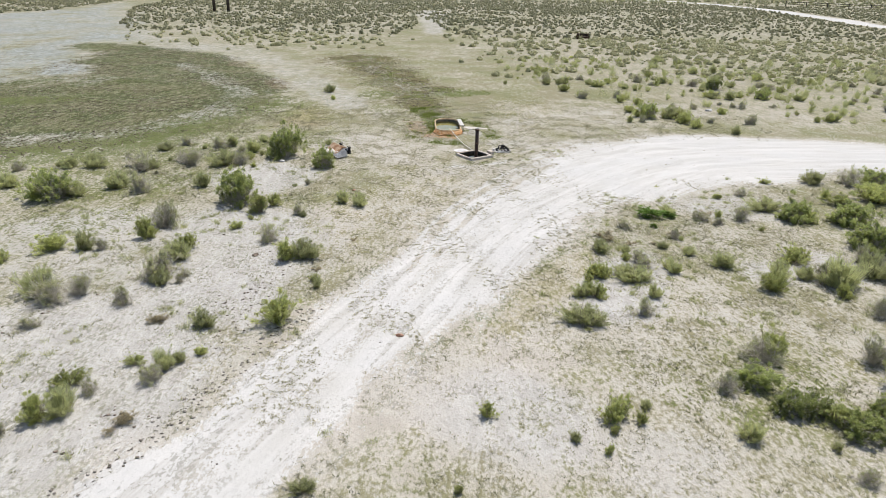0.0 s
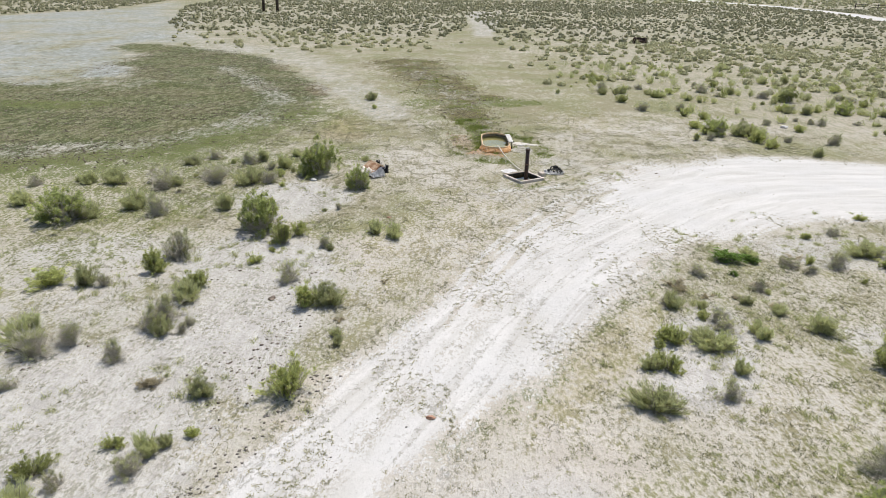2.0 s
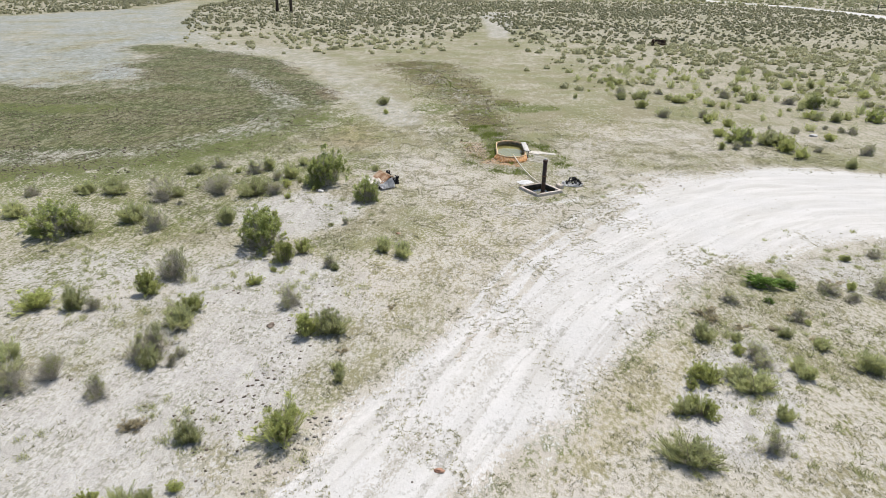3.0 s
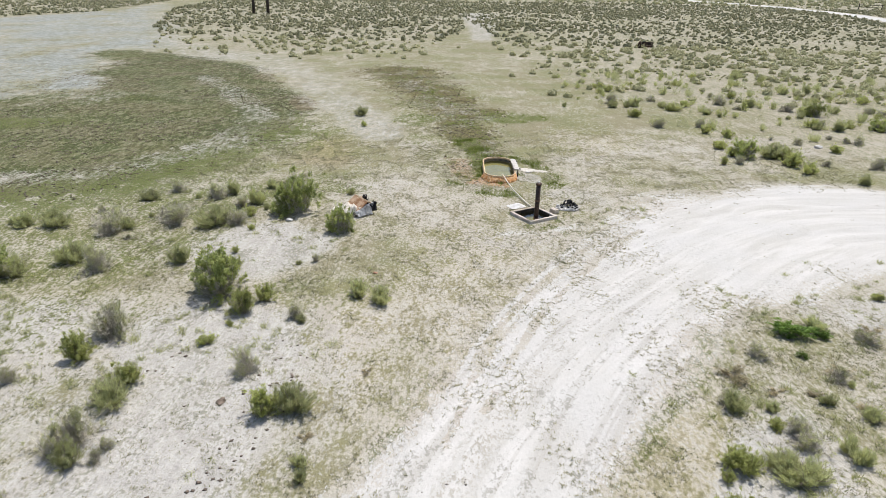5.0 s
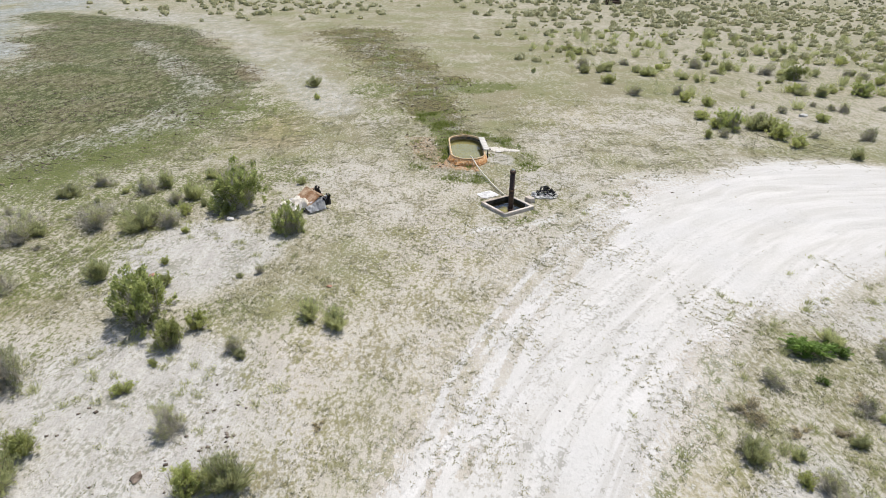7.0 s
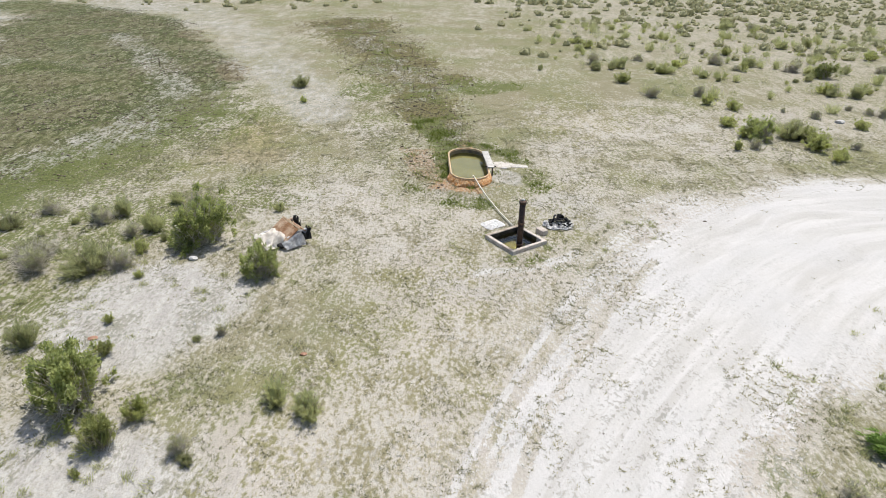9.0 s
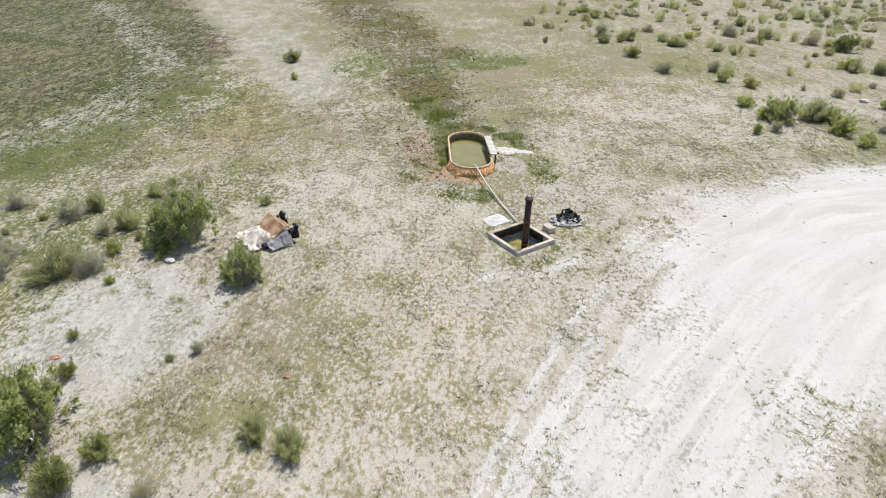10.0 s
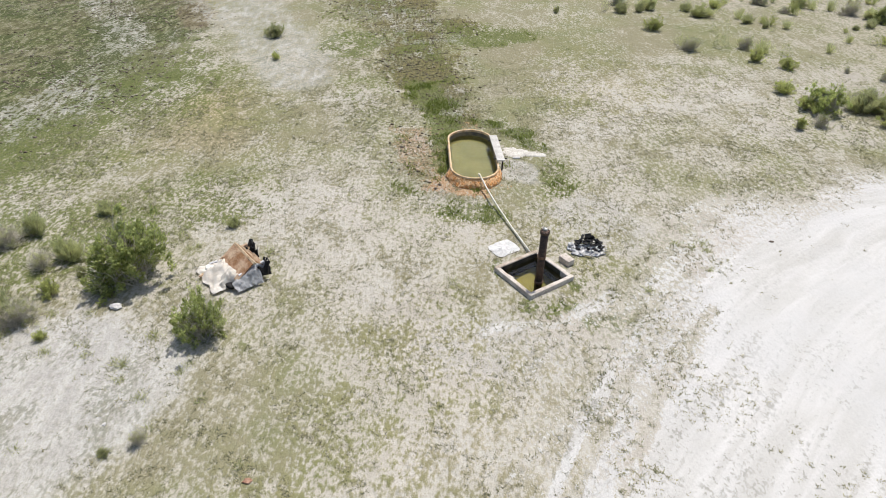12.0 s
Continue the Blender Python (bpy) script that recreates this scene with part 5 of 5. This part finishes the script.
# thin skins over the wet walls, their colour deepened for the shade inside
for k, (cx, cy, sx, sy) in enumerate([(0, -q, 2 * q, 0.006), (0, q, 2 * q, 0.006), (-q, 0, 0.006, 2 * q), (q, 0, 0.006, 2 * q)]):
    bm = bmesh.new()
    block(bm, (sx, sy, 0.52), (cx, cy, 0.095 - 0.26), (0, 0, 0), 0)
    part("wet_shaded_lining", bm, WET_SHADED_WALL, box, "wet inner face, darkened for the shade in the box")
bm = bmesh.new()
block(bm, (0.10, 0.16, 0.05), (-q + 0.05, 0.22, 0.0), (0, 0, 10), 0.008, 0.006)
part("broken_ledge", bm, CONCRETE_DARK, box)

riser = thing("standpipe", pose(1.275, 26.28, -0.5), "tall rusted dark steel standpipe rising from the well box", "pipe")
bm = bmesh.new()
tube(bm, [(0, 0, 0), (0.004, 0, 0.9), (0.01, 0, 1.66)], 0.072, 24)
part("pipe", bm, PIPE, riser, "", True)
for z in (0.52, 1.10):
    bm = bmesh.new()
    tube(bm, [(0.004, 0, z), (0.004, 0, z + 0.05)], 0.084, 24)
    part("band", bm, RUST_BAND, riser, "raised steel band", True)
bm = bmesh.new()
tube(bm, [(0.01, 0, 1.63), (0.01, 0, 1.68), (0.01, 0, 1.682), (0.01, 0, 1.70)], [0.088, 0.090, 0.086, 0.070], 24)
flange = part("flange", bm, PIPE, riser, "dark flange", True)
bm = bmesh.new()
tube(bm, [(0.01, 0, 1.70), (0.01, 0, 1.735), (0.01, 0, 1.745)], [0.042, 0.040, 0.026], 18)
part("cap", bm, CAP, flange, "pale worn cap", True)
for k in range(8):
    a = 2 * math.pi * k / 8
    bm = bmesh.new()
    tube(bm, [(0.01 + 0.076 * math.cos(a), 0.076 * math.sin(a), 1.69), (0.01 + 0.076 * math.cos(a), 0.076 * math.sin(a), 1.706)], 0.009, 6)
    part("bolt", bm, RUST_BAND, flange)

feed = thing("feed_pipe", pose(0, 0, 0), "long white plastic pipe sloping from the well box to the tank", "pipe")
bm = bmesh.new()
tube(bm, [(1.19, 27.20, 0.085), (1.07, 27.62, 0.06), (0.90, 28.14, 0.05), (0.625, 28.95, 0.10), (0.43, 29.44, 0.21), (0.245, 29.92, 0.36)], 0.020, 14)
pvc = part("pipe", bm, PVC, feed, "", True)
bm = bmesh.new()
tube(bm, [(0.250, 29.87, 0.357), (0.225, 29.95, 0.363)], 0.026, 14)
part("collar", bm, PVC, pvc, "", True)

block_thing = thing("concrete_block", pose(1.90, 26.95, 0.02, 0, 0, 36), "pale concrete block lying beside the well box", "block")
bm = bmesh.new()
block(bm, (0.17, 0.27, 0.13), (0, 0, 0.06), (0, 0, 0), 0.01, 0.004, 3)
part("block", bm, CONCRETE, block_thing, "", True)

slab = thing("white_sheet", pose(0.68, 27.39, 0.012, 0, 0, 33), "crumpled flat white sheet of card lying on the grass", "sheet")
bm = bmesh.new()
rows = []
for j in range(1, 8):
    row = []
    for i in range(64):
        a = 2 * math.pi * i / 64
        e = Vector((math.cos(a), math.sin(a), 2.3))
        square = (abs(math.cos(a)) ** 5 + abs(math.sin(a)) ** 5) ** -0.2
        far = (j / 7) * square * (1 + 0.10 * noise.noise(e * 1.6) + 0.04 * noise.noise(e * 7.0))
        p = Vector((0.29 * far * math.cos(a), 0.24 * far * math.sin(a), 0))
        p.z = 0.028 + 0.025 * abs(noise.noise(p * 7.0)) + 0.008 * noise.noise(p * 21.0) - 0.014 * (j / 7) ** 3
        row.append(bm.verts.new(p))
    rows.append(row)
bm.faces.new(rows[0])
for u, v in zip(rows, rows[1:]):
    for k in range(64):
        bm.faces.new((u[k], u[(k + 1) % 64], v[(k + 1) % 64], v[k]))
bmesh.ops.solidify(bm, geom=bm.faces[:], thickness=0.008)
part("sheet", bm, CARD, slab)


def crust_patch(at, rx, ry, turn, seed, label):
    """A thin dried crust with a ragged, feathered rim."""
    salt = thing("salt_crust", pose(*at, 0, 0, turn), label, "salt crust", "salt crusts by the tank")
    bm = bmesh.new()
    rings = []
    for j in range(1, 9):
        row = []
        for i in range(96):
            a = 2 * math.pi * i / 96
            e = Vector((math.cos(a), math.sin(a), seed))
            far = (j / 8) * (1 + 0.30 * noise.noise(e * 1.7) + 0.22 * noise.noise(e * 4.3) + 0.12 * noise.noise(e * 11))
            x, y = rx * far * math.cos(a), ry * far * math.sin(a)
            top = 0.022 * (1 - (j / 8) ** 4) + 0.008 * noise.noise(Vector((x * 14, y * 14, seed)))
            row.append(bm.verts.new((x, y, top - (0.012 if j == 8 else 0.0))))
        rings.append(row)
    bm.faces.new(rings[0])
    for u, v in zip(rings, rings[1:]):
        for k in range(96):
            bm.faces.new((u[k], u[(k + 1) % 96], v[(k + 1) % 96], v[k]))
    part("crust", bm, SALTCRUST, salt, "", True)


crust_patch((1.20, 31.83, 0.015), 0.36, 0.30, 5, 1.2, "ragged cream-white salt crust spilt beside the tank")
crust_patch((1.66, 31.76, 0.015), 0.42, 0.13, -6, 4.7, "thin tongue of cream-white salt crust on wet ground")
stain = thing("flat_stone", pose(1.24, 31.50, 0.03, 0, 0, 10), "small flat pale stone on the wet salt patch", "stone")
bm = bmesh.new()
lump(bm, (0, 0, 0.0), (0.11, 0.05, 0.025), 3)
part("stone", bm, STONE, stain, "", True)

# ---------------------------------------------------------------- fire pit
pit = thing("fire_pit", pose(2.42, 27.52, 0.0), "burnt-out campfire of black charred wood on grey ash", "fire pit")
bm = bmesh.new()
lump(bm, (0, -0.06, 0.0), (0.27, 0.21, 0.02), 9, 4, 0.9)
for v in bm.verts:
    v.co += Vector(noise.noise_vector(v.co * 11)) * 0.03
part("ash_bed", bm, ASH, pit, "grey and white ash", True)
rng = np.random.default_rng(8)
for i in range(130):
    bm = bmesh.new()
    a, r = rng.uniform(0, 6.3), 0.36 * math.sqrt(rng.uniform())
    grey = i % 4 == 0 or r > 0.30
    s = rng.uniform(0.012, 0.03) if grey else rng.uniform(0.02, 0.05)
    lump(bm, (0.02 + r * math.cos(a), (-0.06 if grey else 0.05) + 0.8 * r * math.sin(a), 0.03 + 0.10 * max(0, 1 - r / 0.3) + rng.uniform(0, 0.02)), (s * rng.uniform(0.8, 1.8), s, s * rng.uniform(0.3, 0.9)), i * 1.7, 1, 1.1)
    part("ash_lump" if grey else "charred_chunk", bm, ASH if grey else CHAR, pit)
for at, size, turn in (((0.06, 0.16, 0.17), (0.20, 0.05, 0.10), (20, -25, 15)), ((-0.10, 0.10, 0.14), (0.16, 0.045, 0.05), (0, -20, 60)), ((0.20, 0.02, 0.12), (0.15, 0.05, 0.06), (15, 30, -35)),
                       ((0.02, 0.17, 0.16), (0.13, 0.07, 0.09), (35, 5, -10))):
    bm = bmesh.new()
    block(bm, size, at, turn, 0.006, 0.075, 4, int(100 * at[0]))
    part("charred_log", bm, CHAR, pit)
bm = bmesh.new()
lump(bm, (-0.34, 0.03, 0.05), (0.07, 0.06, 0.055), 12, 2)
part("hearth_stone", bm, STONE, pit, "pale stone at the rim")

# ---------------------------------------------------------------- wrecked armchair
def cushion(bm, size, at, turn, seed):
    """A soft padded block with sagging, rounded sides."""
    w = bmesh.new()
    bmesh.ops.create_cube(w, size=2.0)
    bmesh.ops.subdivide_edges(w, edges=w.edges[:], cuts=8, use_grid_fill=True)
    m, made = pose(*at, *turn), {}
    for v in w.verts:
        p = v.co
        k = (abs(p.x) ** 4 + abs(p.y) ** 4 + abs(p.z) ** 4) ** -0.25
        q = Vector((p.x * size[0], p.y * size[1], p.z * size[2])) * 0.5 * k
        made[v] = bm.verts.new(m @ (q + Vector(noise.noise_vector(q * 9 + Vector((seed, 0, 0)))) * 0.018))
    for f in w.faces:
        bm.faces.new([made[v] for v in f.verts])
    w.free()


chair = thing("wrecked_armchair", pose(-4.42, 26.40, 0.02, 0, 0, -50) @ Matrix.Diagonal((0.93, 0.90, 0.82, 1)), "broken armchair on its back with brown board and spilt padding", "armchair")
# brown underside, sloping towards the padding
bm = bmesh.new()
block(bm, (0.90, 0.50, 0.03), (0, -0.10, 0.30), (36, 0, 0), 0.006, 0.02, 4, 2)
part("bottom_board", bm, BROWN, chair, "rust-brown stained board", True)
bm = bmesh.new()
block(bm, (0.92, 0.05, 0.06), (0, 0.13, 0.46), (38, 0, 0), 0.01, 0.006)
part("frame_rail", bm, WOOD, chair, "tan wooden rail")
for k in range(4):
    bm = bmesh.new()
    block(bm, (0.88 - 0.03 * k, 0.028, 0.03), (0.01, 0.19 + 0.06 * k, 0.43 - 0.055 * k), (30, 0, random.uniform(-3, 3)), 0.004)
    part("slat", bm, WOOD if k % 2 else BROWN, chair)
for x in (-0.40, 0.38):
    bm = bmesh.new()
    block(bm, (0.05, 0.60, 0.26), (x, 0.10, 0.20), (12, 0, 0), 0.012, 0.01)
    part("side_frame", bm, BROWN if x < 0 else GREYFAB, chair)


def sheet(bm, at, nu, nv, thick):
    """A sheet over a grid, its points given by at(u, v), with thickness."""
    g = [[bm.verts.new(at(i / nu, j / nv)) for i in range(nu + 1)] for j in range(nv + 1)]
    for j in range(nv):
        for i in range(nu):
            bm.faces.new((g[j][i], g[j][i + 1], g[j + 1][i + 1], g[j + 1][i]))
    bmesh.ops.solidify(bm, geom=bm.faces[:], thickness=thick)


def skirt_at(u, v):
    """Grey cloth that hangs from the board's end, flared and creased where it meets the ground."""
    y = -0.40 + 0.60 * v
    top = min(0.37, max(0.07, 0.285 + 0.55 * (y + 0.10)))
    crease = noise.noise(Vector((u * 2.0, v * 6.0, 4.0)))
    return Vector((0.40 + 0.22 * u ** 0.8 + 0.05 * u * crease, y + 0.06 * u * noise.noise(Vector((v * 4, u * 3, 1.0))),
                   max(0.012, top * (1 - u ** 1.5) + 0.05 * crease * math.sin(math.pi * u) + 0.035 * abs(noise.noise(Vector((v * 9, u * 5, 7.0)))) * u)))


bm = bmesh.new()
sheet(bm, skirt_at, 14, 26, 0.014)
part("skirt", bm, GREYFAB, chair, "faded grey cloth skirt hanging to the ground")


def torn(bm, at, w, h, turn, seed):
    """A ragged sheet with thickness, its top torn into points."""
    n, m = 9, pose(*at, *turn)
    front, rear = [], []
    for i in range(n + 1):
        u = i / n
        top = h * (0.55 + 0.45 * abs(math.sin(u * 5.1 + seed)) + 0.12 * noise.noise(Vector((u * 7, seed, 0))))
        for rowlist, off in ((front, 0.012), (rear, -0.012)):
            bend = 0.06 * math.sin(u * 3 + seed)
            rowlist.append([bm.verts.new(m @ (Vector((w * (u - 0.5), off + bend * (z / h), z)) + Vector(noise.noise_vector(Vector((u * 6, z * 9, seed)))) * 0.055 * (z / h))) for z in (0, top * 0.55, top)])
    for i in range(n):
        for k in range(2):
            bm.faces.new((front[i][k], front[i + 1][k], front[i + 1][k + 1], front[i][k + 1]))
            bm.faces.new((rear[i][k], rear[i][k + 1], rear[i + 1][k + 1], rear[i + 1][k]))
        bm.faces.new((front[i][2], front[i + 1][2], rear[i + 1][2], rear[i][2]))
        bm.faces.new((front[i][0], rear[i][0], rear[i + 1][0], front[i + 1][0]))
    for i in (0, n):
        for k in range(2):
            bm.faces.new((front[i][k], front[i][k + 1], rear[i][k + 1], rear[i][k]))


for at, w, h, turn, s in (((-0.30, 0.34, 0.10), 0.30, 0.36, (-22, 0, 12), 1.0), ((-0.16, 0.36, 0.10), 0.24, 0.34, (-10, 0, 68), 2.2), ((0.36, 0.34, 0.10), 0.32, 0.34, (-22, 0, -8), 3.1),
                          ((0.50, 0.30, 0.08), 0.26, 0.30, (-10, 0, 75), 4.4)):
    bm = bmesh.new()
    torn(bm, at, w, h, turn, s)
    part("torn_lining", bm, BLACKFAB_AND_SHADE, chair, "ragged black fabric")


def drape(bm, cx, cy, w, d, top, seed, folds=0.05):
    """A sheet of padding that sags to the ground at its edges."""
    n = 22
    g = []
    for j in range(n + 1):
        row = []
        for i in range(n + 1):
            u, v = 2 * i / n - 1, 2 * j / n - 1
            r = max(abs(u), abs(v)) ** 1.5
            edge = 1 + 0.22 * noise.noise(Vector((u * 2.2, v * 2.2, seed)))
            z = top * (1 - r) + folds * noise.noise(Vector((u * 2.5 + seed, v * 2.0, 3))) + 0.5 * folds * noise.noise(Vector((u * 6, v * 6 + seed, 1))) - 0.9 * folds * (0.35 - min(0.35, abs(noise.noise(Vector((u * 2.1 + seed, v * 2.6, 8)))))) + top * 0.5 * v * (1 - r)
            row.append(bm.verts.new((cx + w / 2 * u * edge, cy + d / 2 * v * edge, max(z, 0.012 + 0.012 * noise.noise(Vector((u * 5, v * 5, seed)))))))
        g.append(row)
    for j in range(n):
        for i in range(n):
            bm.faces.new((g[j][i], g[j][i + 1], g[j + 1][i + 1], g[j + 1][i]))
    bmesh.ops.solidify(bm, geom=bm.faces[:], thickness=0.025)


bm = bmesh.new()
drape(bm, -0.14, -0.38, 0.98, 0.80, 0.27, 1.3, 0.11)
part("padding_sheet", bm, CLOTH, chair, "dirty off-white padding draped to the ground", True)
bm = bmesh.new()
drape(bm, 0.20, -0.36, 0.36, 0.52, 0.36, 2.7, 0.10)
part("padding_flap", bm, CLOTH, chair, "", True)
bm = bmesh.new()
lump(bm, (-0.42, -0.52, 0.06), (0.13, 0.10, 0.07), 4, 3, 0.3)
part("padding_lump", bm, CLOTH, chair, "", True)
bm = bmesh.new()
block(bm, (0.06, 0.22, 0.03), (-0.36, -0.70, 0.03), (0, 0, 30), 0.006)
part("splinter", bm, WOOD, chair, "orange wooden splinter")
# a black pad added in place of the shade under the chair's overhang
bm = bmesh.new()
cushion(bm, (0.20, 0.14, 0.10), (0.36, -0.42, 0.05), (0, 12, 20), 8)
part("underside_shade", bm, BLACKFAB_AND_SHADE, chair, "", True)
for bow in ([(-0.40, 0.36, 0.10), (-0.36, 0.46, 0.44), (-0.20, 0.44, 0.50), (-0.12, 0.40, 0.14)], [(0.30, 0.38, 0.10), (0.34, 0.46, 0.40), (0.50, 0.42, 0.42), (0.54, 0.34, 0.10)]):
    bm = bmesh.new()
    tube(bm, bow, 0.014, 8)
    part("iron_bow", bm, IRON, chair, "bent black iron bow")
bm = bmesh.new()
block(bm, (0.34, 0.05, 0.03), (-0.52, -0.30, 0.10), (10, -8, 70), 0.006, 0.01)
part("rag", bm, GREYFAB, chair)

# ---------------------------------------------------------------- small things
for at, size, mat, label, cat in (
        ((-6.38, 25.28), (0.11, 0.08, 0.06), STONE, "pale rounded stone at the foot of the bush", "stone"),
        ((-0.86, 12.0), (0.085, 0.05, 0.035), TILE, "small rust-red stone on the dirt track", "stone"),
        ((-5.43, 22.63), (0.03, 0.03, 0.02), STONE, "small white scrap on dry soil", "scrap"),
        ((-3.10, 21.72), (0.06, 0.045, 0.03), TILE, "small orange-brown scrap on the grass", "scrap"),
        ((-7.15, 22.05), (0.09, 0.07, 0.02), TILE, "flat orange clay piece on bare soil", "clay piece"),
        ((-4.95, 16.0), (0.07, 0.11, 0.03), CLOD, "dark dry dung pat on pale soil", "dung"),
        ((-6.9, 21.75), (0.12, 0.06, 0.02), TILE, "flat orange clay piece on bare soil", "clay piece"),
        ((6.35, 27.9), (0.05, 0.03, 0.02), CLOD, "small dark clod on the track", "clod"),
        ((14.7, 37.2), (0.18, 0.12, 0.09), STONE, "pale stone among the shrubs", "stone")):
    bm = bmesh.new()
    lump(bm, (0, 0, size[2] * 0.6), size, at[0] * 3.1, 2, 0.5)
    me = bpy.data.meshes.new(cat.replace(" ", "_"))
    bm.to_mesh(me)
    bm.free()
    me.materials.append(mat)
    ob = new(cat.replace(" ", "_"), me)
    ob.location = (*at, height_at(*at) - 0.005)
    tagged(ob, label, cat)

# ---------------------------------------------------------------- far things
for x, y in ((-39.0, 117.4), (-36.4, 116.6)):
    pole = thing("wooden_pole", pose(x, y, height_at(x, y) - 0.1), "tall dark wooden pole standing in far scrub", "pole", "pair of poles")
    bm = bmesh.new()
    tube(bm, [(0, 0, 0), (0.02, 0, 3), (0, 0.03, 9.0)], [0.24, 0.225, 0.18], 14)
    part("shaft", bm, POLE, pole, "", True)
    bm = bmesh.new()
    tube(bm, [(0, 0.03, 9.0), (0, 0.03, 9.04)], [0.19, 0.15], 14)
    part("pole_cap", bm, CAP, pole)

wreck = thing("burnt_seat_frame", pose(15.6, 79.3, height_at(15.6, 79.3), 0, 0, 6) @ Matrix.Scale(0.84, 4), "dark burnt seat frame with a tyre, lying in scrub", "wreck")
bm = bmesh.new()
ringpts = [(-0.80 + 0.05 * math.sin(2 * math.pi * k / 24), 0.36 * math.cos(2 * math.pi * k / 24), 0.36 + 0.36 * math.sin(2 * math.pi * k / 24)) for k in range(25)]
tube(bm, ringpts, 0.10, 10, False)
part("tyre", bm, WRECK, wreck, "black tyre standing upright", True)
bm = bmesh.new()
block(bm, (1.25, 0.5, 0.22), (0.15, 0.1, 0.22), (0, 3, 0), 0.05, 0.05, 4, 3)
part("seat_base", bm, WRECK, wreck, "", True)
bm = bmesh.new()
block(bm, (1.2, 0.14, 0.5), (0.18, 0.38, 0.42), (-14, 2, 0), 0.04, 0.05, 4, 5)
part("seat_back", bm, WRECK, wreck, "", True)
bm = bmesh.new()
tube(bm, [(0.72, -0.1, 0.2), (0.80, 0.1, 0.62), (0.74, 0.3, 0.72)], 0.05, 8)
part("bent_rail", bm, WRECK, wreck)

fence = thing("rail_fence", pose(0, 0, 0), "weathered grey post and rail fence on the far flat", "fence")
posts = [(88 + 4.2 * k, 184 - 2.3 * k) for k in range(9)]
for x, y in posts:
    bm = bmesh.new()
    z = height_at(x, y)
    tube(bm, [(x, y, z - 0.1), (x, y, z + 1.3)], [0.12, 0.10], 8)
    part("post", bm, POLE, fence)
for (ax, ay), (bx, by) in zip(posts, posts[1:]):
    for h in (0.55, 1.05):
        bm = bmesh.new()
        tube(bm, [(ax, ay, height_at(ax, ay) + h), (bx, by, height_at(bx, by) + h)], 0.06, 6)
        part("rail", bm, POLE, fence)
